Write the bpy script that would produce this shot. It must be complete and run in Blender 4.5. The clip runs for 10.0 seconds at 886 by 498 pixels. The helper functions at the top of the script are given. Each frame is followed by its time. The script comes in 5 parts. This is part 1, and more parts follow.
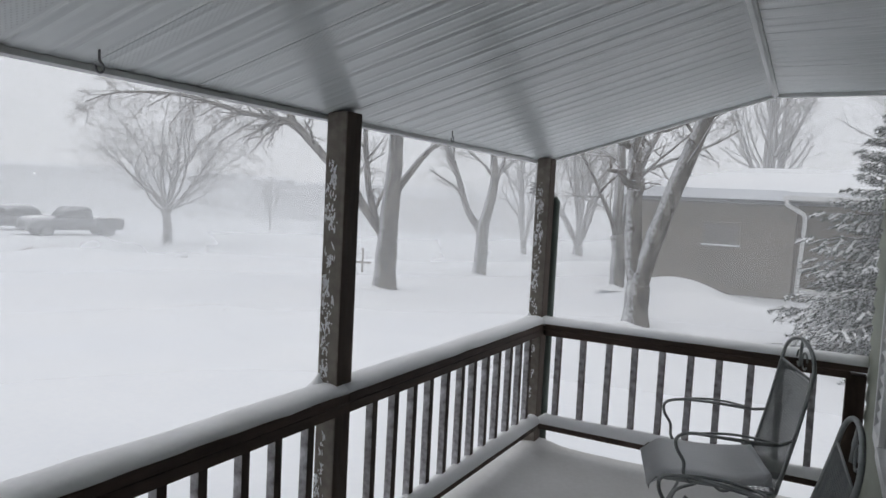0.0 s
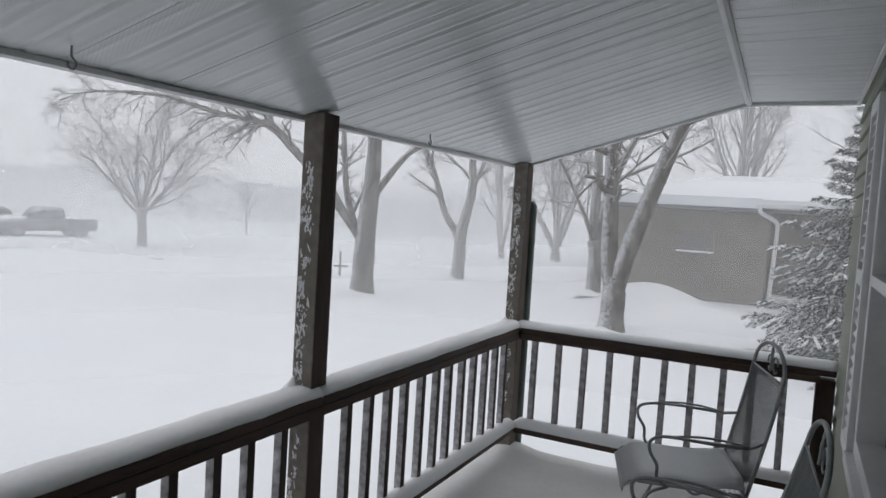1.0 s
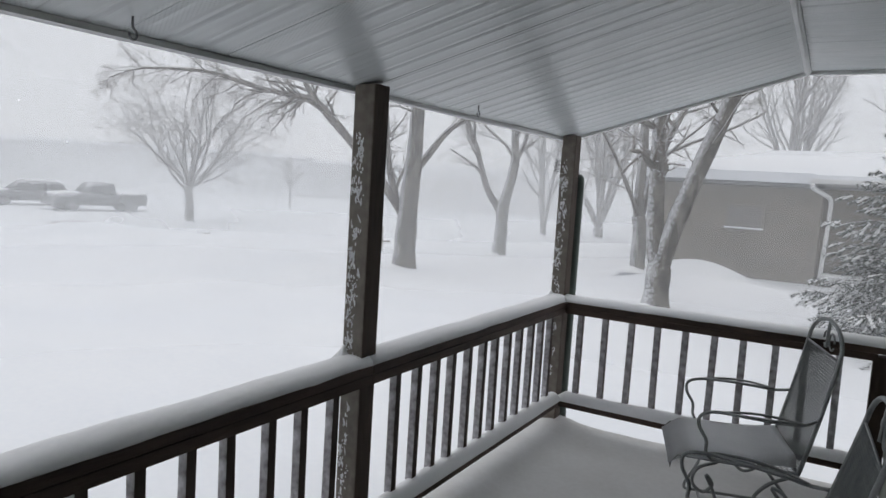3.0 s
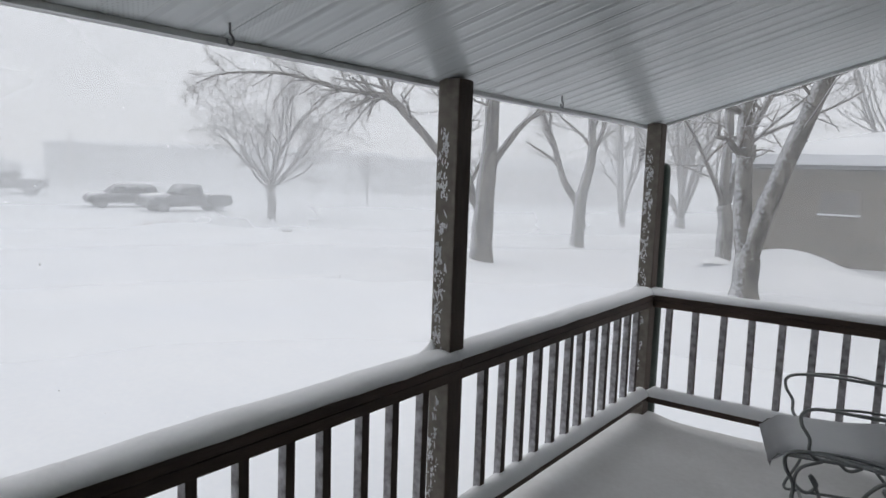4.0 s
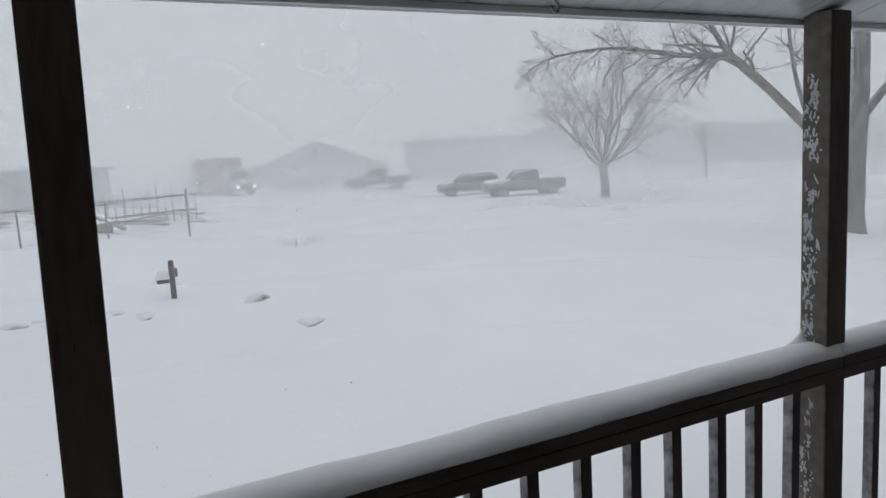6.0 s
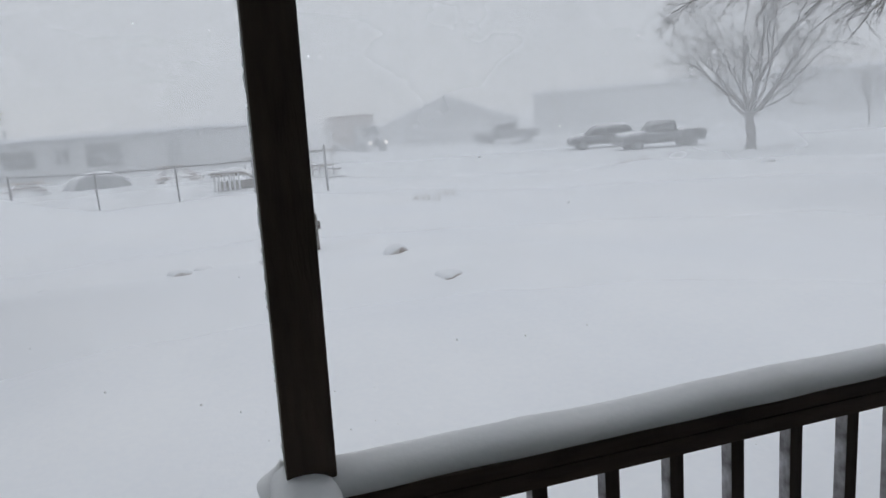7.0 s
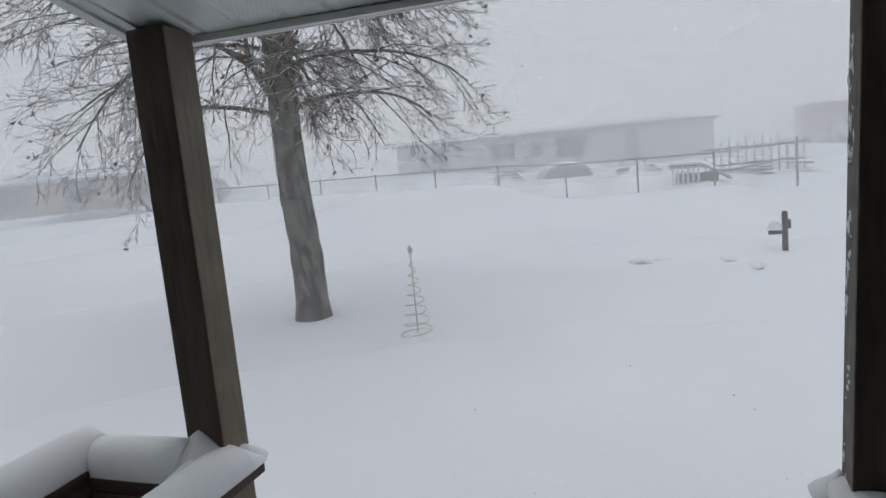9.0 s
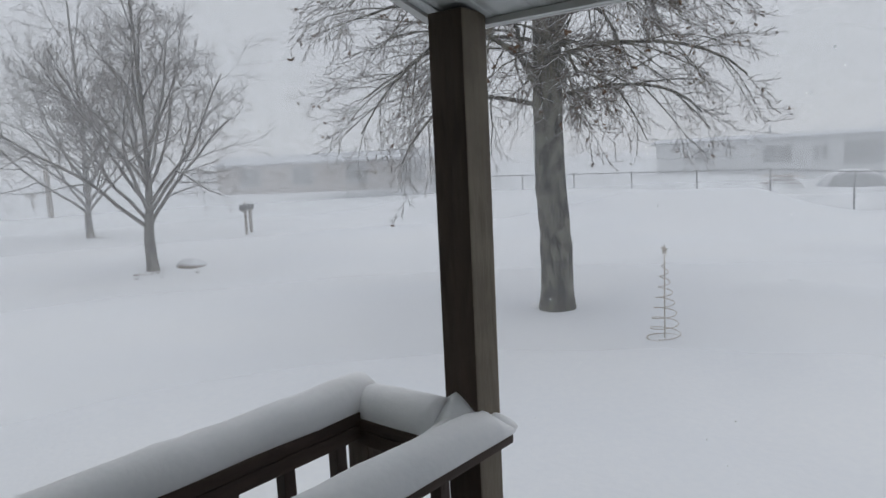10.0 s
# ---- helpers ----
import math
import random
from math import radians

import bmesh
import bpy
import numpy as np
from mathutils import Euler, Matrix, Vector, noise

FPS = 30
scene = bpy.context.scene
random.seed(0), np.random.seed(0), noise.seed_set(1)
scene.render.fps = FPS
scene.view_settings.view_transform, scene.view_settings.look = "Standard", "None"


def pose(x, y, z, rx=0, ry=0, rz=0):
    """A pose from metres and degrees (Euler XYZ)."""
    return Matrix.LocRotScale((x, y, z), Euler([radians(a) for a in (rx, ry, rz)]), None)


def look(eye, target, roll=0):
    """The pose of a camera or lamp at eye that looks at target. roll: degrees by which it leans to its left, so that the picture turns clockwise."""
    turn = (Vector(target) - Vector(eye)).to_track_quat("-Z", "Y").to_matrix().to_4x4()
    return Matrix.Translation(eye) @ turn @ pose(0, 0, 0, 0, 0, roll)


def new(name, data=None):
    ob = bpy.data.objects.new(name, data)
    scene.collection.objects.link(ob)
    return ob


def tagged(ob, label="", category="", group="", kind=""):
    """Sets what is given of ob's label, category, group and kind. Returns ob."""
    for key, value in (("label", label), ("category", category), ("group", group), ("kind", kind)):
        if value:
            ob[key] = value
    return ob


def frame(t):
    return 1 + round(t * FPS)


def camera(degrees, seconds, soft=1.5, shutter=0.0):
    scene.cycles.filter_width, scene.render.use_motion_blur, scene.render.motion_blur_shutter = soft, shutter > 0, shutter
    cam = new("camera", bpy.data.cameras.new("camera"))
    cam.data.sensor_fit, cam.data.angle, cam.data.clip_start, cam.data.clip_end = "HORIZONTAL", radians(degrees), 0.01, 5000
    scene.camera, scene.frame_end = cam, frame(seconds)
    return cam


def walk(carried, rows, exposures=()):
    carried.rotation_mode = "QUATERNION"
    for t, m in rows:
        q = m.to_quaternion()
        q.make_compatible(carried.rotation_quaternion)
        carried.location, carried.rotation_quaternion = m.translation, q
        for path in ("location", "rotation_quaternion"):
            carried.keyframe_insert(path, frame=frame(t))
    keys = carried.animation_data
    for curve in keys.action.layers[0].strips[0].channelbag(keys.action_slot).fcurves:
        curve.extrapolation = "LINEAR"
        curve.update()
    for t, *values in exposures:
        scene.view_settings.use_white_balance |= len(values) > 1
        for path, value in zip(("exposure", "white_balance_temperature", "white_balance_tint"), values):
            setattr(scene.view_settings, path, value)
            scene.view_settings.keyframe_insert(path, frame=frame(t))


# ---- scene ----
cam = camera(64.7, 10.0)
PATH = [
    (0, (1.721, -2.281, 1.651), (0.765, -0.53, 1.519), 2.9),
    (0.5, (1.736, -2.273, 1.656), (0.799, -0.512, 1.515), 1.8),
    (1, (1.727, -2.278, 1.645), (0.825, -0.497, 1.529), 3.5),
    (1.5, (1.72, -2.279, 1.638), (0.811, -0.504, 1.49), 3.7),
    (2, (1.72, -2.284, 1.635), (0.778, -0.527, 1.468), 3.4),
    (2.5, (1.706, -2.291, 1.628), (0.727, -0.556, 1.444), 3.5),
    (4, (1.656, -2.312, 1.622), (0.481, -0.709, 1.404), 2.0),
    (4.5, (1.576, -2.328, 1.632), (0.133, -0.96, 1.416), 1.5),
    (5, (1.528, -2.273, 1.627), (-0.062, -1.07, 1.47), 0.0),
    (6.5, (1.488, -2.189, 1.598), (-0.353, -1.483, 1.261), -4.3),
    (7, (1.373, -2.321, 1.591), (-0.516, -1.78, 1.22), -4.5),
    (7.5, (1.412, -2.443, 1.618), (-0.484, -2.027, 1.136), -5.8),
    (8, (1.448, -2.484, 1.653), (-0.524, -2.435, 1.324), -7.7),
    (8.5, (1.459, -2.543, 1.636), (-0.497, -2.844, 1.347), -5.9),
    (9, (1.484, -2.575, 1.638), (-0.38, -3.241, 1.351), -5.4),
    (9.5, (1.496, -2.606, 1.622), (-0.229, -3.586, 1.375), -1.3),
    (10, (1.513, -2.625, 1.609), (-0.012, -3.893, 1.354), -2.7),
]
EXPOSURES = [(0.0, 0.08, 6680, 11), (2.5, 0.1, 6680, 11), (4.0, 0.13, 6680, 11), (4.5, 0.03, 6640, 11), (5.0, -0.1, 6600, 11), (6.5, -0.25, 6460, 10), (8.0, -0.24, 6460, 10), (10.0, -0.25, 6480, 10)]
walk(cam, [(t, look(eye, target, lean)) for t, eye, target, lean in PATH], EXPOSURES)

# ---- sky and light: heavy overcast in a snowstorm ----
world = bpy.data.worlds.new("overcast")
scene.world = world
world.use_nodes = True
wn, wl = world.node_tree.nodes, world.node_tree.links
wn.clear()
w_out = wn.new("ShaderNodeOutputWorld")
w_bg = wn.new("ShaderNodeBackground")
w_sky = wn.new("ShaderNodeTexSky")
w_sky.sky_type = "NISHITA"
w_sky.sun_disc = False
w_sky.sun_elevation = radians(38)
w_sky.sun_rotation = radians(250)
w_mix = wn.new("ShaderNodeMix")
w_mix.data_type = "RGBA"
w_mix.inputs[0].default_value = 0.93
w_mix.inputs[7].default_value = (7.1, 7.3, 7.62, 1)
wl.new(w_sky.outputs[0], w_mix.inputs[6])
wl.new(w_mix.outputs[2], w_bg.inputs[0])
w_bg.inputs[1].default_value = 0.105
wl.new(w_bg.outputs[0], w_out.inputs[0])
sun_data = bpy.data.lights.new("sun", "SUN")
sun_data.energy, sun_data.angle, sun_data.color = 0.45, radians(60), (1, 0.98, 0.95)
sun = new("sun", sun_data)
sun.matrix_world = look((-7, 3, 25), (0, 0, 0))


# ---- materials ----
def material(name, tone, other, scale, rough=0.7, metal=0.0, bump=0.2, grain=12.0, stretch=(1, 1, 1), coords="Object", window=(0.5, 1.0)):
    """Two tones mixed by a coarse and a fine noise, with a fine relief."""
    m = bpy.data.materials.new(name)
    m.use_nodes = True
    n, l = m.node_tree.nodes, m.node_tree.links
    b = n["Principled BSDF"]
    tc, mp = n.new("ShaderNodeTexCoord"), n.new("ShaderNodeMapping")
    mp.inputs["Scale"].default_value = stretch
    l.new(tc.outputs[coords], mp.inputs[0])
    a, f = n.new("ShaderNodeTexNoise"), n.new("ShaderNodeTexNoise")
    a.inputs["Scale"].default_value, a.inputs["Detail"].default_value = scale, 5
    f.inputs["Scale"].default_value, f.inputs["Detail"].default_value = scale * grain, 6
    l.new(mp.outputs[0], a.inputs[0]), l.new(mp.outputs[0], f.inputs[0])
    add = n.new("ShaderNodeMath")
    add.operation = "MULTIPLY_ADD"
    l.new(f.outputs[0], add.inputs[0])
    add.inputs[1].default_value = 0.5
    l.new(a.outputs[0], add.inputs[2])
    ramp = n.new("ShaderNodeMapRange")
    ramp.inputs[1].default_value, ramp.inputs[2].default_value = window
    l.new(add.outputs[0], ramp.inputs[0])
    mix = n.new("ShaderNodeMix")
    mix.data_type = "RGBA"
    mix.inputs[6].default_value, mix.inputs[7].default_value = (*tone, 1), (*other, 1)
    l.new(ramp.outputs[0], mix.inputs[0])
    l.new(mix.outputs[2], b.inputs["Base Color"])
    b.inputs["Roughness"].default_value, b.inputs["Metallic"].default_value = rough, metal
    bp = n.new("ShaderNodeBump")
    bp.inputs["Strength"].default_value, bp.inputs["Distance"].default_value = bump, 0.01
    l.new(f.outputs[0], bp.inputs["Height"])
    l.new(bp.outputs[0], b.inputs["Normal"])
    return m


def drifted(m, facing, low, high, scale, snow=(0.86, 0.88, 0.92)):
    """Mixes a second colour, blown snow by default, onto the sides of a material that face one way."""
    n, l = m.node_tree.nodes, m.node_tree.links
    b = n["Principled BSDF"]
    old = b.inputs["Base Color"].links[0].from_socket
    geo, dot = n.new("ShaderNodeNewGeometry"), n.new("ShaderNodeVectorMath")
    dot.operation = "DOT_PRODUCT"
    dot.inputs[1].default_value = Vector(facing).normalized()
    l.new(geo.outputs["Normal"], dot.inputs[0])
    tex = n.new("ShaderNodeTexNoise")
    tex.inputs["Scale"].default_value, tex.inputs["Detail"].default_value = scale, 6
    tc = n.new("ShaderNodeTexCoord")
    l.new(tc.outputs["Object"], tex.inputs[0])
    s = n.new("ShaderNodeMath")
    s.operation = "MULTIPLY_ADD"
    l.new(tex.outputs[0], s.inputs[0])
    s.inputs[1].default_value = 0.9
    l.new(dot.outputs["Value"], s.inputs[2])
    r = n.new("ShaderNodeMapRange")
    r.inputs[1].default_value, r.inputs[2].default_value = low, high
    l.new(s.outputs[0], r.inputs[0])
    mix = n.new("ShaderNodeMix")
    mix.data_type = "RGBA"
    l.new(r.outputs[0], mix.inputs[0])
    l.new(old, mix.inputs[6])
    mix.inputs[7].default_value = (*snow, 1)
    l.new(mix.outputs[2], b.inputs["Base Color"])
    return m


def sunk_light(m, share, depth):
    """Light that sinks into a surface and comes out close by, as in packed snow."""
    b = m.node_tree.nodes["Principled BSDF"]
    b.inputs["Subsurface Weight"].default_value = share
    b.inputs["Subsurface Radius"].default_value = (1.0, 1.0, 1.0)
    b.inputs["Subsurface Scale"].default_value = depth


WIND = (-0.55, -0.6, 0.45)
M_SNOW = material("snow", (0.86, 0.88, 0.91), (0.8, 0.83, 0.88), 0.35, 0.95, 0, 0.25, 40)
M_SNOW_FINE = material("packed_snow", (0.88, 0.89, 0.91), (0.82, 0.84, 0.87), 4, 0.95, 0, 0.14, 14)
sunk_light(M_SNOW_FINE, 0.6, 0.03)
# deck snow: base colour darkened to stand in for the roof's shade
M_DECK_SNOW = material("roof_shade_deck_snow", (0.64, 0.645, 0.65), (0.55, 0.55, 0.548), 2.2, 0.95, 0, 0.2, 14)
M_STAIN = material("weathered_brown_stain", (0.032, 0.019, 0.014), (0.08, 0.052, 0.037), 5, 0.75, 0, 0.6, 9, (1, 1, 0.18))
M_STAIN_H = material("brown_stained_rail", (0.05, 0.03, 0.024), (0.1, 0.066, 0.05), 5, 0.75, 0, 0.6, 9, (1, 0.25, 1))
M_VINYL = material("white_vinyl_soffit", (0.66, 0.685, 0.695), (0.55, 0.585, 0.6), 1.1, 0.26, 0, 0.04, 18, (0.25, 1.4, 1))
M_TRIM = material("white_trim", (0.78, 0.78, 0.78), (0.66, 0.67, 0.67), 3, 0.5, 0, 0.1)
M_SIDING = material("sage_green_siding", (0.19, 0.21, 0.165), (0.25, 0.27, 0.215), 2, 0.6, 0, 0.2, 20, (1, 0.2, 3))
M_SCREEN = material("dark_window_screen", (0.012, 0.012, 0.013), (0.022, 0.022, 0.022), 30, 0.95, 0, 0.1)
M_GLASS_DARK = material("dark_window_glass", (0.012, 0.013, 0.015), (0.02, 0.02, 0.022), 1, 0.06, 0, 0.0)
M_IRON = material("grey_painted_iron", (0.2, 0.215, 0.215), (0.31, 0.325, 0.325), 14, 0.55, 0.1, 0.2)
M_DARK = material("dark_metal", (0.03, 0.03, 0.032), (0.06, 0.06, 0.06), 8, 0.5, 0.5, 0.2)
M_BARK = drifted(material("grey_bark", (0.075, 0.068, 0.06), (0.2, 0.185, 0.165), 6, 0.9, 0, 1.0, 6, (1, 1, 0.35), window=(0.62, 0.88)), WIND, 1.05, 1.75, 16)
M_BARK_BIG = drifted(material("lichened_bark", (0.04, 0.037, 0.03), (0.17, 0.16, 0.13), 9, 0.9, 0, 1.0, 5, (1, 1, 0.4), window=(0.64, 0.86)), WIND, 1.45, 1.7, 30)
M_TWIG = drifted(material("brown_twigs", (0.1, 0.082, 0.07), (0.18, 0.155, 0.135), 4, 0.9, 0, 0.3), (0, -0.2, 1), 1.0, 1.4, 5)
M_LEAF = material("dry_brown_leaf", (0.09, 0.055, 0.035), (0.16, 0.1, 0.06), 9, 0.8, 0, 0.2)
M_NEEDLE = drifted(material("spruce_needles", (0.03, 0.045, 0.035), (0.07, 0.085, 0.065), 6, 0.8, 0, 0.2), (-0.2, -0.3, 1), 0.9, 1.35, 5)
M_BRICK = material("tan_brick", (0.225, 0.2, 0.175), (0.3, 0.272, 0.24), 1.2, 0.9, 0, 0.5, 25, (1, 1, 3))
M_WALL_PALE = material("pale_siding", (0.4, 0.41, 0.42), (0.5, 0.5, 0.5), 0.6, 0.7, 0, 0.2, 12, (1, 1, 6))
M_WALL_GREY = material("grey_siding", (0.2, 0.21, 0.22), (0.28, 0.28, 0.29), 0.5, 0.8, 0, 0.2, 10, (1, 1, 6))
M_WALL_TAN = material("tan_siding", (0.3, 0.24, 0.2), (0.38, 0.31, 0.27), 0.5, 0.8, 0, 0.2, 10, (1, 1, 6))
M_PAINT_DARK = drifted(material("dark_car_paint", (0.03, 0.032, 0.036), (0.06, 0.062, 0.066), 2, 0.35, 0.2, 0.02), (0.3, -0.5, 1), 1.2, 1.65, 4)
M_PAINT_GREY = drifted(material("grey_car_paint", (0.07, 0.072, 0.078), (0.11, 0.11, 0.115), 2, 0.35, 0.3, 0.02), (0.3, -0.5, 1), 1.2, 1.65, 4)
M_PAINT_WHITE = material("white_car_paint", (0.6, 0.61, 0.62), (0.5, 0.51, 0.52), 2, 0.35, 0, 0.02)
M_RUBBER = material("tyre_rubber", (0.02, 0.02, 0.02), (0.05, 0.05, 0.05), 8, 0.9, 0, 0.2)
M_LAMP = material("headlight_glass", (0.75, 0.75, 0.72), (0.6, 0.6, 0.6), 8, 0.15, 0, 0.05)
M_WOOD_GREY = material("grey_weathered_wood", (0.2, 0.17, 0.14), (0.32, 0.28, 0.24), 4, 0.85, 0, 0.5, 8, (1, 1, 0.3))
M_GALV = material("galvanised_steel", (0.2, 0.2, 0.21), (0.3, 0.3, 0.31), 6, 0.5, 0.5, 0.1)
M_STONE = material("brown_stone", (0.2, 0.16, 0.13), (0.33, 0.28, 0.24), 5, 0.9, 0, 0.7)
M_WEED = material("dry_weeds", (0.22, 0.17, 0.12), (0.34, 0.28, 0.21), 5, 0.9, 0, 0.2)
M_WIRE_WHITE = material("white_coated_wire", (0.45, 0.4, 0.35), (0.6, 0.56, 0.5), 9, 0.5, 0, 0.1)
M_GREEN_PIPE = material("dark_green_metal", (0.055, 0.075, 0.065), (0.1, 0.125, 0.11), 7, 0.5, 0.3, 0.1)
M_FAR = material("far_woods", (0.16, 0.16, 0.16), (0.3, 0.3, 0.3), 0.25, 1.0, 0, 0.2, 8)


def perforate(m):
    """Rows of small vent holes on every third soffit panel."""
    n, l = m.node_tree.nodes, m.node_tree.links
    b = n["Principled BSDF"]
    old = b.inputs["Base Color"].links[0].from_socket
    tc, split = n.new("ShaderNodeTexCoord"), n.new("ShaderNodeSeparateXYZ")
    l.new(tc.outputs["Object"], split.inputs[0])

    def wave(socket, pitch, shift):
        k = n.new("ShaderNodeMath")
        k.operation = "MULTIPLY_ADD"
        k.inputs[1].default_value, k.inputs[2].default_value = 2 * math.pi / pitch, shift
        l.new(socket, k.inputs[0])
        s = n.new("ShaderNodeMath")
        s.operation = "SINE"
        l.new(k.outputs[0], s.inputs[0])
        return s.outputs[0]

    def both(op, p, q):
        k = n.new("ShaderNodeMath")
        k.operation = op
        l.new(p, k.inputs[0])
        if isinstance(q, float):
            k.inputs[1].default_value = q
        else:
            l.new(q, k.inputs[1])
        return k.outputs[0]

    holes = both("GREATER_THAN", both("MULTIPLY", wave(split.outputs[0], 0.022, 0), wave(split.outputs[1], 0.013, 0)), 0.55)
    panel = both("GREATER_THAN", wave(split.outputs[1], 0.3555, 0.9), 0.55)
    fac = both("MULTIPLY", both("MULTIPLY", holes, panel), 0.2)
    mix = n.new("ShaderNodeMix")
    mix.data_type = "RGBA"
    l.new(fac, mix.inputs[0]), l.new(old, mix.inputs[6])
    mix.inputs[7].default_value = (0.12, 0.12, 0.12, 1)
    l.new(mix.outputs[2], b.inputs["Base Color"])


perforate(M_VINYL)


# ---- builders ----
def part(name, bm, mat, parent, label="", smooth=False, kind=""):
    """Links a bmesh as one mesh object under a thing or under a part."""
    me = bpy.data.meshes.new(name)
    bm.to_mesh(me)
    bm.free()
    return part_mesh(name, me, mat, parent, label, smooth, kind)


def part_mesh(name, me, mat, parent, label="", smooth=False, kind=""):
    if mat and not me.materials:
        me.materials.append(mat)
    if smooth:
        me.shade_smooth()
    ob = new(name, me)
    ob.parent = parent
    return tagged(ob, label, kind=kind)


def thing(name, label, category, m=None, group="", kind=""):
    ob = tagged(new(name), label, category, group, kind)
    ob.empty_display_size = 0.1
    if m is not None:
        ob.matrix_basis = m
    return ob


def box(bm, x0, x1, y0, y1, z0, z1, bevel=0.0):
    made = bmesh.ops.create_cube(bm, size=1, matrix=Matrix.Translation(((x0 + x1) / 2, (y0 + y1) / 2, (z0 + z1) / 2)) @ Matrix.Diagonal((abs(x1 - x0), abs(y1 - y0), abs(z1 - z0), 1)))
    if bevel:
        edges = list({e for v in made["verts"] for e in v.link_edges})
        bmesh.ops.bevel(bm, geom=edges, offset=bevel, segments=2, affect="EDGES", profile=0.6)
    return bm


def boxed(*args):
    return box(bmesh.new(), *args)


def prism(points, y0, y1, bevel=0.0):
    """An outline in x and z, drawn out along y."""
    bm = bmesh.new()
    a = [bm.verts.new((x, y0, z)) for x, z in points]
    b = [bm.verts.new((x, y1, z)) for x, z in points]
    bm.faces.new(a)
    bm.faces.new(b[::-1])
    for i in range(len(a)):
        j = (i + 1) % len(a)
        bm.faces.new((a[j], a[i], b[i], b[j]))
    if bevel:
        bmesh.ops.bevel(bm, geom=bm.edges[:], offset=bevel, segments=2, affect="EDGES")
    bmesh.ops.recalc_face_normals(bm, faces=bm.faces)
    return bm


def tube_data(lines, sides):
    """Vertices and faces of tapering tubes along polylines [(points, radii), ...]."""
    verts, faces = [], []
    ring = [(math.cos(2 * math.pi * k / sides), math.sin(2 * math.pi * k / sides)) for k in range(sides)]
    for pts, radii in lines:
        start, n = len(verts), len(pts)
        axis = Vector((0.31, 0.87, 0.38))
        for i, p in enumerate(pts):
            d = (pts[min(i + 1, n - 1)] - pts[max(i - 1, 0)]).normalized()
            u = d.cross(axis)
            if u.length < 0.1:
                u = d.cross(Vector((0, 0, 1)))
            u.normalize()
            v = d.cross(u)
            for c, s in ring:
                verts.append(p + (u * c + v * s) * radii[i])
        for i in range(n - 1):
            for k in range(sides):
                a, b = start + i * sides + k, start + i * sides + (k + 1) % sides
                faces.append((a, a + sides, b + sides, b))
        faces.append(tuple(start + k for k in range(sides)))
        faces.append(tuple(start + (n - 1) * sides + k for k in reversed(range(sides))))
    return verts, faces


def tubes(name, lines, sides, mat, parent, label="", kind=""):
    me = bpy.data.meshes.new(name)
    v, f = tube_data([([Vector(p) for p in pts], r if isinstance(r, (list, tuple)) else [r] * len(pts)) for pts, r in lines], sides)
    me.from_pydata(v, [], f)
    return part_mesh(name, me, mat, parent, label, True, kind)


def arc(a, b, c, n=12):
    """A smooth bend through three points."""
    a, b, c = Vector(a), Vector(b), Vector(c)
    q = b * 2 - (a + c) * 0.5
    return [a * (1 - t) ** 2 + q * 2 * t * (1 - t) + c * t * t for t in (i / n for i in range(n + 1))]


def smoothed(pts, n=6):
    """A curve through all the points."""
    p = [Vector(q) for q in pts]
    p = [p[0] * 2 - p[1], *p, p[-1] * 2 - p[-2]]
    out = []
    for i in range(1, len(p) - 2):
        for k in range(n):
            t = k / n
            out.append(0.5 * (2 * p[i] + (p[i + 1] - p[i - 1]) * t + (2 * p[i - 1] - 5 * p[i] + 4 * p[i + 1] - p[i + 2]) * t * t + (3 * p[i] - p[i - 1] - 3 * p[i + 1] + p[i + 2]) * t ** 3))
    return out + [p[-2]]


def ripple(x, y, z, scale, depth):
    return noise.noise(Vector((x * scale, y * scale, z * scale))) * depth


def snow_bar(length, width, height, seed, ends=(True, True), step=0.06):
    """Snow lying along a rail: a rounded back with uneven edges, along local x from 0."""
    n, k = max(4, int(length / step)), 12
    bm = bmesh.new()
    rows = []
    for i in range(n + 1):
        x = length * i / n
        h = height * (1 + ripple(x, seed, 0, 2.2, 0.2) + ripple(x, seed, 5, 9, 0.08))
        w0 = width / 2 * (1 + ripple(x, seed, 9, 5, 0.08))
        w1 = width / 2 * (1 + ripple(x, seed, 13, 5, 0.08))
        if ends[0]:
            h *= min(1, 0.25 + 12 * x)
        if ends[1]:
            h *= min(1, 0.25 + 12 * (length - x))
        row = [bm.verts.new((x, -w0, -0.004)), ]
        for j in range(k + 1):
            a = math.pi * j / k
            c, s = math.cos(a), math.sin(a)
            w = w0 if c > 0 else w1
            row.append(bm.verts.new((x, -math.copysign(abs(c) ** 0.85, c) * w, max(0.0, s) ** 0.95 * h)))
        row.append(bm.verts.new((x, w1, -0.004)))
        rows.append(row)
    for a, b in zip(rows, rows[1:]):
        for j in range(len(a) - 1):
            bm.faces.new((a[j], b[j], b[j + 1], a[j + 1]))
        bm.faces.new((a[-1], b[-1], b[0], a[0]))
    bm.faces.new(rows[0])
    bm.faces.new(rows[-1][::-1])
    bmesh.ops.recalc_face_normals(bm, faces=bm.faces)
    return bm


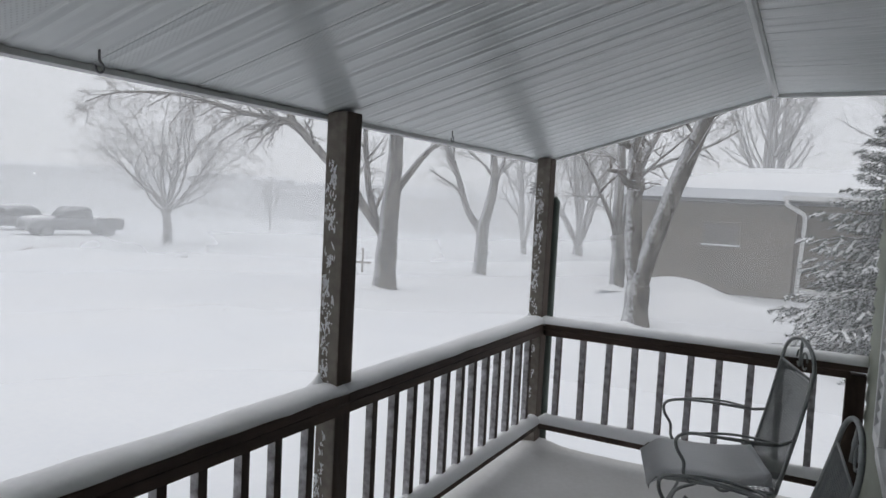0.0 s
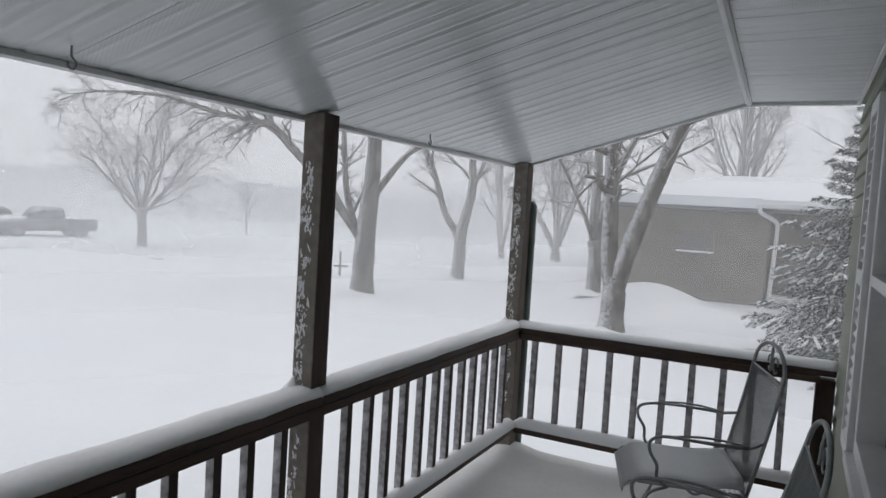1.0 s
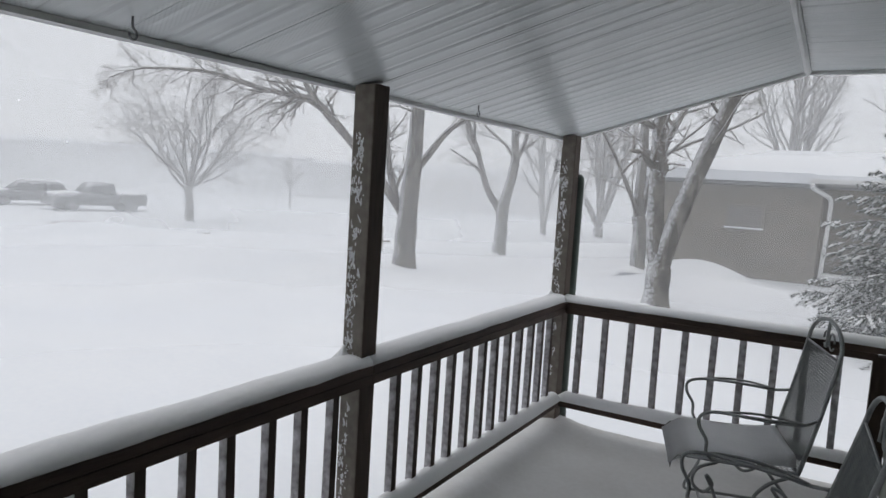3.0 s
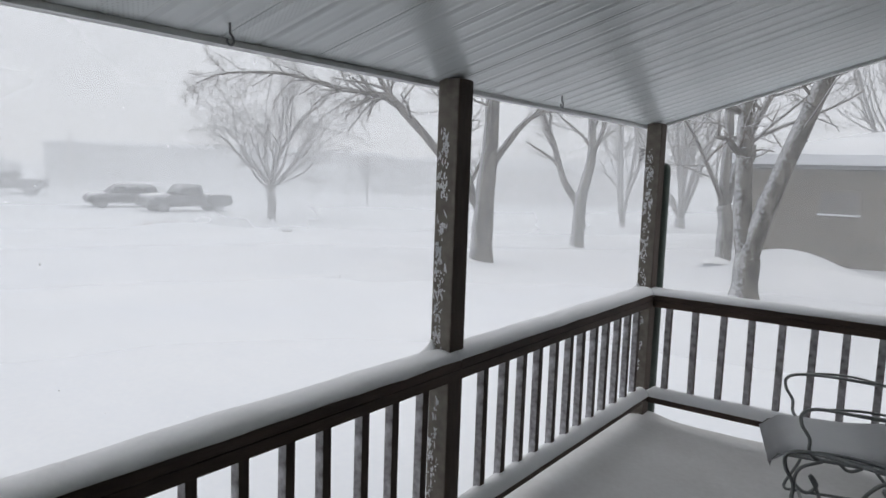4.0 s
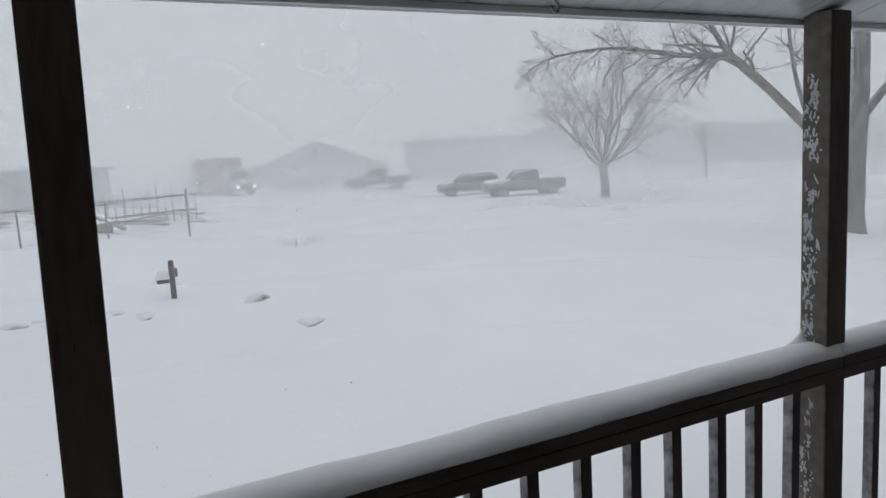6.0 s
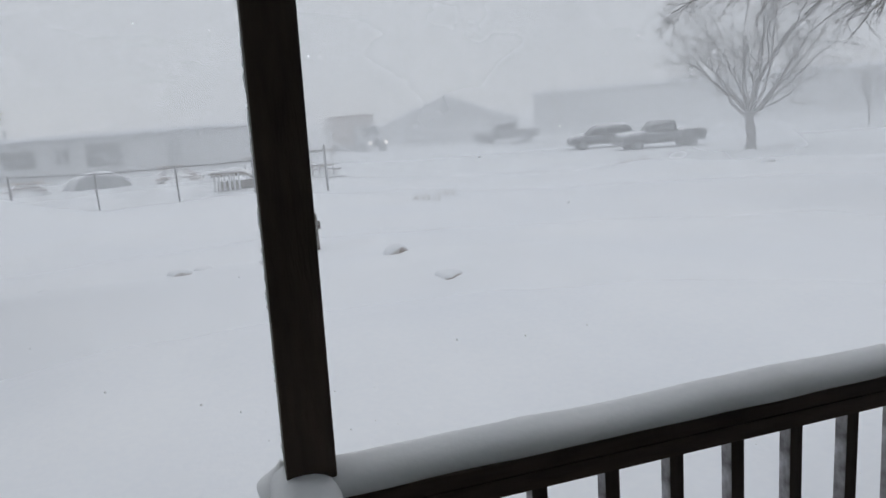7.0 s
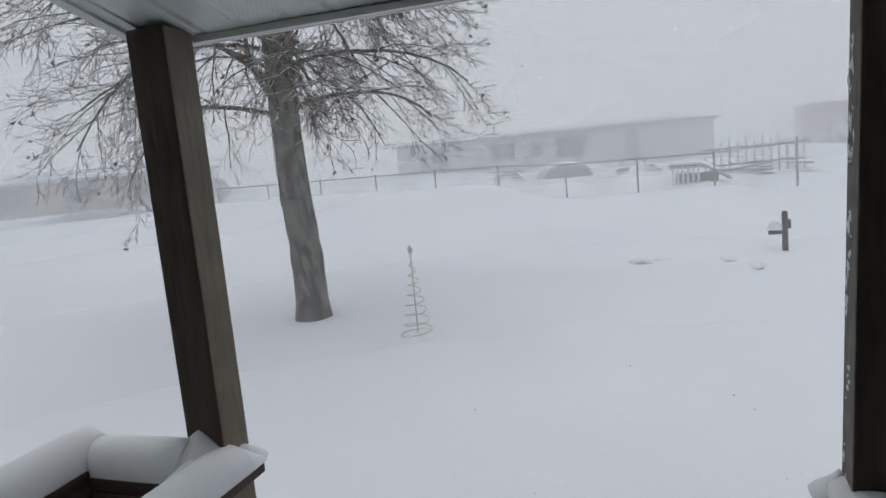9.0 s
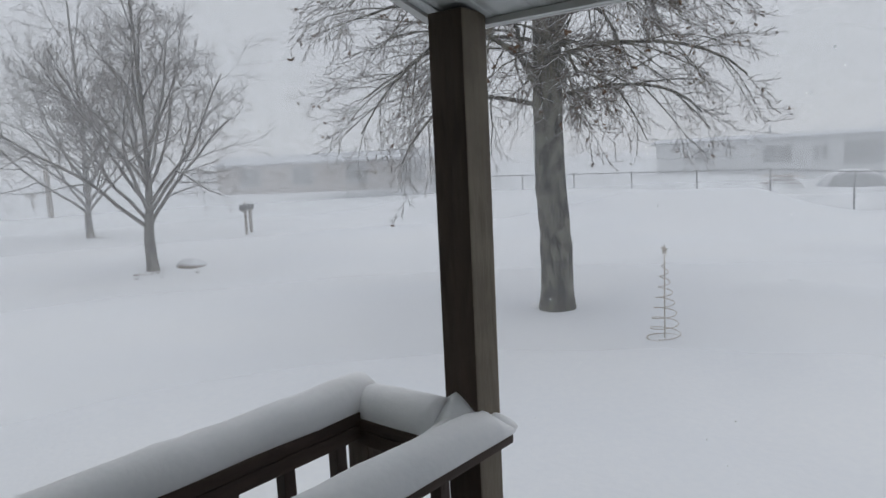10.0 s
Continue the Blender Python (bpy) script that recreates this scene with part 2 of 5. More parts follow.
def mound(bm, x, y, z, rx, ry, h, seed=0.0, rings=5, seg=16, power=1.6):
    """A heap of snow with a flat foot."""
    top = bm.verts.new((x, y, z + h))
    last = None
    for i in range(1, rings + 1):
        t = i / rings
        row = []
        for k in range(seg):
            a = 2 * math.pi * k / seg
            g = 1 + ripple(math.cos(a), math.sin(a), seed, 1.5, 0.25)
            row.append(bm.verts.new((x + rx * t * g * math.cos(a), y + ry * t * g * math.sin(a), z + h * (1 - t ** power) - (0.004 if i == rings else 0))))
        for k in range(seg):
            j = (k + 1) % seg
            if last is None:
                bm.faces.new((top, row[k], row[j]))
            else:
                bm.faces.new((last[k], row[k], row[j], last[j]))
        last = row
    return bm


def table(v, rows):
    for (a, p), (b, q) in zip(rows, rows[1:]):
        if v <= b:
            return p + (q - p) * max(0.0, (v - a) / (b - a))
    return rows[-1][1]


DRIFTS = ((-10.6, -2.4, 0.4, 1.4, 0.14), (-8.2, 0.6, 0.35, 0.7, 0.1), (-14.6, -5.2, 0.5, 2.4, 0.16), (-10.5, 0.4, 0.4, 0.6, 0.1), (-25.0, 15.0, 1.2, 2.4, 0.3), (-21.6, 3.6, 0.9, 1.4, 0.22), (-7.4, 9.5, 0.8, 1.1, 0.16), (-9.8, 9.6, 0.7, 1.6, 0.16), (-6.0, 7.0, 1.2, 0.6, -0.1), (-3.0, 6.5, 1.3, 0.5, 0.14))


def ground_z(x, y):
    """Height of the snow: level round the porch, falling to the parked trucks, rising a little to the fence."""
    d, az = math.hypot(x - 1.5, y + 2.3), math.degrees(math.atan2(1.5 - x, y + 2.3))
    far = table(az, [(-180, -0.5), (-90, -0.6), (14, -0.6), (30, -1.3), (68, -1.45), (88, -0.42), (125, -0.5), (180, -0.5)])
    reach = table(az, [(-180, 22), (14, 22), (30, 42), (68, 42), (88, 22), (180, 22)])
    z = -0.77 + (far + 0.77) * min(1.0, max(0.0, (d - 10) / (reach - 10)))
    z += ripple(x, y, 0, 0.16, 0.09) + ripple(x, y * 2.2, 3, 0.45, 0.05) + ripple(x * 0.6 + y * 0.8, y * 3, 8, 0.9, 0.018)
    # the drift before the brick house, with a scoured hollow beside it
    z += 0.55 * math.exp(-((x + 1.9) / 1.5) ** 2 - ((y - 17.6) / 1.1) ** 2)
    z += 0.3 * math.exp(-((x + 0.3) / 2.2) ** 2 - ((y - 15.6) / 1.3) ** 2)
    z -= 0.22 * math.exp(-((x - 0.4) / 0.9) ** 2 - ((y - 17.4) / 1.2) ** 2)
    # a ridge left by the plough along the lane, and low banks by the road
    z += 0.22 * math.exp(-((x + 9.5 - 0.1 * y) / 0.7) ** 2) * (0.5 + 0.5 * math.sin(y * 1.1)) * (1 if -6 < y < 4 else 0)
    z += 0.8 * math.exp(-((x + 20.5) / 1.9) ** 2) * max(0, min(1, (-6.3 - y) / 2.5)) * max(0, min(1, (y + 26) / 6))
    z += 0.4 * math.exp(-((x + 55.5) / 4) ** 2 - ((y - 20.4) / 5) ** 2)
    z -= 0.12 * math.exp(-((x + 11) / 2.2) ** 2 - ((y - 10) / 1.2) ** 2)
    for cx, cy, rx, ry, h in DRIFTS:
        z += h * math.exp(-((x - cx) / rx) ** 2 - ((y - cy) / ry) ** 2)
    return z


# ---- ground ----
def make_ground():
    bm = bmesh.new()
    radii = [0.0]
    while radii[-1] < 900:
        radii.append(radii[-1] + max(0.2, radii[-1] * 0.026))
    seg = 320
    centre = bm.verts.new((0, 0, ground_z(0, 0)))
    last = None
    for r in radii[1:]:
        row = [bm.verts.new((r * math.cos(2 * math.pi * k / seg), r * math.sin(2 * math.pi * k / seg), ground_z(r * math.cos(2 * math.pi * k / seg), r * math.sin(2 * math.pi * k / seg)))) for k in range(seg)]
        for k in range(seg):
            j = (k + 1) % seg
            bm.faces.new((centre, row[k], row[j]) if last is None else (last[k], row[k], row[j], last[j]))
        last = row
    ob = part("ground", bm, M_SNOW, None, "", True)
    tagged(ob, "deep wind-blown white snow covering the whole yard", "snow ground", kind="structure")


make_ground()


# ---- blowing snow in the air: thin curtains, denser with distance ----
def snow_curtain(radius, cover):
    m = bpy.data.materials.new("blowing_snow")
    m.use_nodes = True
    n, l = m.node_tree.nodes, m.node_tree.links
    n.clear()
    out, clear, front, back = n.new("ShaderNodeOutputMaterial"), n.new("ShaderNodeBsdfTransparent"), n.new("ShaderNodeBsdfDiffuse"), n.new("ShaderNodeBsdfTranslucent")
    both, mix = n.new("ShaderNodeMixShader"), n.new("ShaderNodeMixShader")
    for s in (front, back):
        s.inputs[0].default_value = (0.93, 0.945, 0.96, 1)
    l.new(front.outputs[0], both.inputs[1]), l.new(back.outputs[0], both.inputs[2])
    tc, tex, mp = n.new("ShaderNodeTexCoord"), n.new("ShaderNodeTexNoise"), n.new("ShaderNodeMapping")
    mp.inputs["Scale"].default_value = (1, 1, 2.5)
    l.new(tc.outputs["Object"], mp.inputs[0]), l.new(mp.outputs[0], tex.inputs[0])
    tex.inputs["Scale"].default_value, tex.inputs["Detail"].default_value = 3.0 / radius, 4
    r = n.new("ShaderNodeMapRange")
    r.inputs[1].default_value, r.inputs[2].default_value = 0.25, 0.75
    r.inputs[3].default_value, r.inputs[4].default_value = cover * 0.7, cover * 1.3
    l.new(tex.outputs[0], r.inputs[0])
    split, low, times = n.new("ShaderNodeSeparateXYZ"), n.new("ShaderNodeMapRange"), n.new("ShaderNodeMath")
    l.new(tc.outputs["Object"], split.inputs[0]), l.new(split.outputs[2], low.inputs[0])
    low.inputs[1].default_value, low.inputs[2].default_value, low.inputs[3].default_value, low.inputs[4].default_value = -1.2, 3.5, 1.3, 0.9
    times.operation = "MULTIPLY"
    l.new(r.outputs[0], times.inputs[0]), l.new(low.outputs[0], times.inputs[1]), l.new(times.outputs[0], mix.inputs[0])
    l.new(clear.outputs[0], mix.inputs[1]), l.new(both.outputs[0], mix.inputs[2])
    l.new(mix.outputs[0], out.inputs[0])
    bm = bmesh.new()
    seg, a0, a1 = 72, radians(-25), radians(185)
    lower = []
    for i in range(seg + 1):
        a = a0 + (a1 - a0) * i / seg
        bay = min(1.0, max(0.0, (80 - math.degrees(a)) / 14))
        reach = radius + (10.0 * bay * bay * (3 - 2 * bay) if 40 < radius < 50 else 0.0)
        lower.append(bm.verts.new((1.5 - reach * math.sin(a), -1.5 + reach * math.cos(a), -1.6)))
    upper = [bm.verts.new((v.co.x, v.co.y, 5 + radius * 0.62)) for v in lower]
    for i in range(seg):
        bm.faces.new((lower[i], lower[i + 1], upper[i + 1], upper[i]))
    ob = part("blowing_snow", bm, m, None, "", True)
    tagged(ob, "thin grey-white veil of blowing snow over the yard", "blowing snow", kind="stuff")


for veil_radius, veil_cover in ((9.0, 0.13), (15.0, 0.12), (24.0, 0.16), (32.0, 0.19), (44.0, 0.28), (64.0, 0.58)):
    snow_curtain(veil_radius, veil_cover)


# ---- porch ----
WALL_X, EAVE_Z, SLOPE, RIDGE_X, NORTH, SOUTH = 1.985, 1.995, 0.295, 1.388, 2.42, -3.88
RIDGE_SKEW = 0.022
POSTS = {"A": 2.3, "B": 0.0, "C": -2.25, "D": -3.79}


def make_deck():
    deck = thing("porch_floor", "raised wooden porch deck buried under a smooth layer of snow", "porch floor", kind="structure")
    for k in range(14):
        part("plank", boxed(-0.06 + k * 0.146, -0.06 + k * 0.146 + 0.14, -4.24, 2.4, -0.075, -0.04, 0.003), M_STAIN_H, deck)
    part("rim_board", boxed(-0.1, -0.065, -4.26, 2.42, -0.3, -0.05, 0.003), M_STAIN_H, deck)
    part("rim_board", boxed(-0.06, WALL_X, 2.405, 2.44, -0.3, -0.05, 0.003), M_STAIN_H, deck)
    for y in (2.3, 0, -2.25, -4.1):
        part("footing", boxed(-0.06, 0.06, y - 0.06, y + 0.06, -1.2, -0.08), M_STAIN, deck)
    bm = bmesh.new()
    nx, ny = 34, 110
    grid = [[bm.verts.new((-0.1 + (WALL_X + 0.09) * i / nx, -4.25 + 6.66 * j / ny, 0)) for j in range(ny + 1)] for i in range(nx + 1)]
    for row in grid:
        for v in row:
            x, y = v.co.x, v.co.y
            edge = min(1.0, max(0.0, (x + 0.1) / 0.06)) * min(1.0, max(0.0, (2.41 - y) / 0.06))
            v.co.z = -0.035 + edge * (0.028 + ripple(x, y, 1, 1.6, 0.012) + ripple(x, y, 4, 6, 0.004) + 0.03 * math.exp(-((x - 0.05) / 0.12) ** 2))
    for i in range(nx):
        for j in range(ny):
            bm.faces.new((grid[i][j], grid[i + 1][j], grid[i + 1][j + 1], grid[i][j + 1]))
    # the grey of this snow is porch shade put into its colour
    snow = part("deck_snow", bm, M_DECK_SNOW, deck, "thin layer of drifted snow, coloured grey for the shade under the roof", True)
    return snow


make_deck()


def stuck_snow(bm, rng, count, x_face, y0, y1, z0, z1, axis):
    """Lumps of snow blown onto one face of a post (axis y: the face at y = x_face; axis x likewise)."""
    spots = [(z0 + (z1 - z0) * rng.random() ** 1.2, y0 + (y1 - y0) * rng.uniform(0.12, 0.62)) for _ in range(count // 6 + 2)]
    for _ in range(count):
        z, s = rng.choice(spots)
        z, s = z + rng.gauss(0, 0.02), min(max(s + rng.gauss(0, 0.008), y0 + 0.004), y1 - 0.004)
        w, h, d = rng.uniform(0.002, 0.0065), rng.uniform(0.003, 0.024) * rng.random() + 0.003, rng.uniform(0.002, 0.004)
        tilt = rng.uniform(-0.5, 0.5)
        n = 7
        rim, mid = [], None
        for k in range(n):
            a = 2 * math.pi * k / n
            q = rng.uniform(0.45, 1.3)
            u, v = w * q * math.cos(a), h * q * math.sin(a)
            u, v = u * math.cos(tilt) - v * math.sin(tilt), u * math.sin(tilt) + v * math.cos(tilt)
            u = min(max(s + u, y0), y1)
            rim.append(bm.verts.new((u, x_face, z + v) if axis == "y" else (x_face, u, z + v)))
        mid = bm.verts.new((s, x_face - d, z) if axis == "y" else (x_face - d, s, z))
        for k in range(n):
            bm.faces.new((mid, rim[k], rim[(k + 1) % n]))


M_STAIN_W = drifted(material("snow_flecked_stain", (0.034, 0.021, 0.016), (0.09, 0.062, 0.046), 5, 0.75, 0, 0.6, 9, (1, 1, 0.18)), (-0.6, -0.75, 0), 0.7, 1.8, 25, (0.25, 0.23, 0.2))
M_BALUSTER = drifted(material("snow_dusted_stain", (0.034, 0.021, 0.017), (0.085, 0.056, 0.045), 5, 0.75, 0, 0.6, 9, (1, 1, 0.18)), (-0.15, -1, 0), 1.1, 1.75, 24, (0.7, 0.7, 0.74))


# brown stain, paler on the faces that point to +y
M_STAIN_D = drifted(material("stain_paler_to_north", (0.036, 0.022, 0.016), (0.095, 0.065, 0.047), 5, 0.75, 0, 0.6, 9, (1, 1, 0.18)), (0, 1, 0), 0.9, 1.6, 6, (0.2, 0.17, 0.125))


def make_post(y, seed, flecks, heap, lean=0.0, size=(-0.05, 0.05, -0.05, 0.05), stain=None):
    rng = random.Random(seed)
    post = thing("porch_post", "dark brown weathered wooden porch post flecked with blown snow", "post", pose(0, y - 0.95 * math.tan(radians(lean)), -0.06, -lean), "porch posts")
    part("shaft", boxed(*size, 0, 2.05, 0.006), stain or M_STAIN_W, post)
    if flecks:
        bm = bmesh.new()
        stuck_snow(bm, rng, flecks, -0.0505, -0.046, 0.034, 0.98, 1.86, "y")
        stuck_snow(bm, rng, flecks // 3, -0.0505, -0.046, 0.03, 0.2, 0.85, "y")
        stuck_snow(bm, rng, flecks, -0.0505, -0.046, 0.046, 0.95, 1.9, "x")
        part("stuck_snow", bm, M_SNOW_FINE, post, "lumps of blown snow stuck to the windward faces", True, "stuff")
    for dx, dy, rx, ry, h in heap:
        part("snow_heap", mound(bmesh.new(), dx * 0.8, dy * 0.8, 0.915, rx * 1.15, ry * 1.15, h * 0.85, seed, 6, 18, 1.3 if stain else 0.75), M_SNOW_FINE, post, "", True)


make_post(POSTS["A"], 3, 230, ((-0.06, -0.06, 0.06, 0.07, 0.09), (0.06, -0.03, 0.05, 0.06, 0.05)))
make_post(POSTS["B"], 4, 260, ((-0.05, -0.07, 0.06, 0.08, 0.1), (-0.06, 0.03, 0.05, 0.08, 0.06)))
make_post(POSTS["C"], 5, 60, ((-0.06, -0.03, 0.055, 0.07, 0.1), (-0.02, 0.07, 0.06, 0.07, 0.035), (-0.05, -0.07, 0.06, 0.05, 0.07)), 1.4)
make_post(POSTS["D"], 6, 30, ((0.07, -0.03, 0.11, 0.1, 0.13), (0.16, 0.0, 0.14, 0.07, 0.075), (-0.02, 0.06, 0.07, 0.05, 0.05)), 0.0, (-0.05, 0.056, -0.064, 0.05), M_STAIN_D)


def railing(origin, turn, length, inside, count, seed, label, cap=(0.0, 0.0), lean=0.0, balusters=True, over=(0.0, 0.0), pitch0=None, pitch=0.18, ends=(False, False), snow=0.046):
    """A rail section along its own x; inside is the side (+1 or -1 in y) of the inner face."""
    rng = random.Random(seed)
    r = thing("railing", label, "railing", Matrix.Translation(origin) @ Matrix.Rotation(radians(turn), 4, "Z"), "porch railings")
    lo, hi = sorted((inside * 0.0515, inside * 0.08))
    e0, e1 = over
    part("top_rail", boxed(-cap[0], length + cap[1], -0.06, 0.078, 0.824, 0.861, 0.006) if inside > 0 else boxed(-cap[0], length + cap[1], -0.078, 0.06, 0.824, 0.861, 0.006), M_STAIN_R, r)
    part("sub_rail", boxed(-e0, length + e1, lo, hi, 0.782, 0.823, 0.004), M_STAIN_R, r)
    if balusters:
        part("bottom_rail", boxed(-e0, length + e1, lo, hi, 0.13, 0.178, 0.004), M_STAIN_R, r)
        shape = None
        n = count
        step = pitch
        first = pitch0 if pitch0 is not None else (length - (n - 1) * step) / 2
        y0, y1 = sorted((inside * 0.012, inside * 0.05))
        for k in range(n):
            x = first + k * step
            if shape is None:
                b = part("baluster", boxed(-0.019, 0.019, y0, y1, 0.14, 0.81, 0.003), M_BALUSTER, r)
                shape = b.data
            else:
                b = part_mesh("baluster", shape, None, r)
            b.location.x = x + rng.uniform(-0.006, 0.006)
            b.rotation_euler = (0, rng.uniform(-0.008, 0.008), 0)
        low = part("bottom_snow", snow_bar(length, 0.094, 0.06, seed + 20), M_SNOW_FINE, r, "", True)
        low.location = (0, inside * 0.046, 0.176)
    top = part("snow_cap", snow_bar(length + cap[0] + cap[1], 0.14, snow, seed, ends), M_SNOW_FINE, r, "thick rounded cap of snow", True)
    top.location = (-cap[0], inside * 0.004, 0.859)
    return r


M_STAIN_R = material("brown_rail_stain", (0.032, 0.019, 0.015), (0.085, 0.054, 0.04), 5, 0.75, 0, 0.6, 9, (0.2, 1, 1))
BROWN = "dark brown wooden porch railing topped with a thick cap of snow"
railing((0.0, -2.2, 0), 90, 2.15, -1, 12, 31, BROWN, cap=(0.05, 0.048), over=(0.05, 0.049), pitch0=0.1015, pitch=0.1725)
railing((0.0, 0.05, 0), 90, 2.2, -1, 12, 32, BROWN, cap=(0.048, 0.11), over=(0.049, 0.03), pitch0=0.195, pitch=0.1665)
railing((0.05, 2.3, 0), 0, 1.85, -1, 10, 33, BROWN, cap=(0.03, 0.08), pitch0=0.125, pitch=0.172)
railing((0.05, -2.262, 0), 0, 0.62, -1, 3, 34, "short brown railing return at the porch steps under snow", cap=(0.13, 0.05), ends=(True, True), snow=0.056)
railing((0.05, -3.74, -0.005), 0, 1.9, -1, 10, 35, BROWN, cap=(0.075, 0.0), ends=(True, False), snow=0.07)
railing((0.12, -4.16, 0.028), 0, 1.83, 1, 10, 36, BROWN, cap=(0.09, 0.0), ends=(True, False), snow=0.088)
railing((0.1, -3.82, 0.01), -90, 0.3, 1, 1, 37, "short brown railing end piece under snow", cap=(0.0, 0.0), snow=0.085)
newel = thing("newel_post", "short dark brown wooden newel post against the house", "post", pose(1.93, 2.3, -0.06))
part("shaft", boxed(-0.05, 0.05, -0.05, 0.05, 0, 0.86, 0.005), M_STAIN, newel)
newel = thing("newel_post", "short dark brown wooden newel post at the porch steps", "post", pose(0.7, -2.262, -0.06))
part("shaft", boxed(-0.045, 0.045, -0.045, 0.045, 0, 0.87, 0.005), M_STAIN, newel)
newel = thing("newel_post", "short dark brown wooden corner post of the railing", "post", pose(0.075, -4.16, -0.06))
part("shaft", boxed(-0.045, 0.045, -0.045, 0.045, 0, 0.87, 0.005), M_STAIN, newel)


def ridge_x(y):
    return RIDGE_X + RIDGE_SKEW * (NORTH - y)


def soffit_sheet(bm, low, high, z0, z1, y0, y1, seed):
    """Grooved panels from the line x = low(y) up to x = high(y), with rounded shoulders beside each groove."""
    rng = random.Random(seed)
    pitch = 0.1208
    ys, y = [], y0 + 0.0435 - pitch
    while y < y1:
        tilt = rng.uniform(-0.0022, 0.0022)
        deep = rng.choice((0.0006, 0.0012, 0.002, 0.0026))
        for f, d in ((0.0, deep), (0.04, deep), (0.12, 0.0004), (0.2, -0.001), (0.34, 0.0), (0.7, 0.0), (0.84, -0.001), (0.93, 0.0002), (0.97, deep)):
            if y0 <= y + f * pitch <= y1:
                ys.append((y + f * pitch, d + tilt * (f - 0.5)))
        y += pitch
    ys = [(y0, 0.0)] + [q for q in ys if y0 + 0.001 < q[0] < y1 - 0.001] + [(y1, 0.0)]
    cols = []
    for i in range(7):
        t = i / 6
        cols.append([bm.verts.new((low(a) + (high(a) - low(a)) * t, a, z0 + (z1 - z0) * t + d + ripple(t * 1.4, a, 2, 0.9, 0.006))) for a, d in ys])
    for a, b in zip(cols, cols[1:]):
        for j in range(len(ys) - 1):
            bm.faces.new((a[j], a[j + 1], b[j + 1], b[j]))


def make_ceiling():
    top = EAVE_Z + SLOPE * RIDGE_X
    bm = bmesh.new()
    soffit_sheet(bm, lambda a: -0.062, ridge_x, EAVE_Z - 0.062 * SLOPE, top, SOUTH, NORTH, 1)
    soffit_sheet(bm, ridge_x, lambda a: WALL_X, top, top + 0.004, SOUTH, NORTH, 2)
    bmesh.ops.recalc_face_normals(bm, faces=bm.faces)
    ob = part("ceiling", bm, M_VINYL, None)
    tagged(ob, "sloping porch ceiling of white grooved vinyl soffit panels", "ceiling", kind="structure")
    trim = thing("ceiling_trim", "narrow white vinyl trim strips edging the porch ceiling", "trim", kind="structure")
    part("ridge_strip", boxed(-0.018, 0.018, SOUTH - NORTH + 0.01, -0.01, top - 0.014, top - 0.003, 0.004), M_TRIM, trim).matrix_basis = Matrix.Translation((RIDGE_X, NORTH, 0)) @ Matrix.Rotation(RIDGE_SKEW, 4, "Z")
    part("ridge_bead", boxed(-0.006, 0.006, SOUTH - NORTH + 0.01, -0.01, top - 0.02, top - 0.0145, 0.002), M_TRIM, trim).matrix_basis = Matrix.Translation((RIDGE_X, NORTH, 0)) @ Matrix.Rotation(RIDGE_SKEW, 4, "Z")
    part("eave_channel", boxed(-0.082, -0.058, SOUTH, NORTH, EAVE_Z - 0.037, EAVE_Z - 0.019, 0.003), M_TRIM, trim)
    part("fascia", boxed(-0.1, -0.084, SOUTH - 0.02, NORTH + 0.02, EAVE_Z - 0.038, EAVE_Z + 0.11, 0.003), M_TRIM, trim)
    for y in (NORTH, SOUTH - 0.03):
        bm = prism([(-0.08, EAVE_Z - 0.037), (RIDGE_X, top - 0.018), (WALL_X, top - 0.02), (WALL_X, top + 0.16), (RIDGE_X, top + 0.16), (-0.08, EAVE_Z + 0.1)], y, y + 0.03)
        part("rake_board", bm, M_TRIM, trim)
    part("wall_channel", boxed(WALL_X - 0.02, WALL_X - 0.003, SOUTH, NORTH, top - 0.022, top - 0.002, 0.002), M_TRIM, trim)
    roof = thing("porch_roof", "low porch roof under a blanket of snow", "roof", kind="structure")
    part("roof_deck", prism([(-0.2, EAVE_Z + 0.11), (RIDGE_X, top + 0.17), (4.5, 3.6), (4.5, 3.7), (RIDGE_X, top + 0.24), (-0.2, EAVE_Z + 0.15)], SOUTH - 0.06, NORTH + 0.06), M_DARK, roof)
    part("roof_snow", prism([(-0.24, EAVE_Z + 0.154), (RIDGE_X, top + 0.245), (4.5, 3.705), (4.5, 3.95), (RIDGE_X, top + 0.46), (-0.16, EAVE_Z + 0.36)], SOUTH - 0.07, NORTH + 0.07, 0.03), M_SNOW, roof)


make_ceiling()


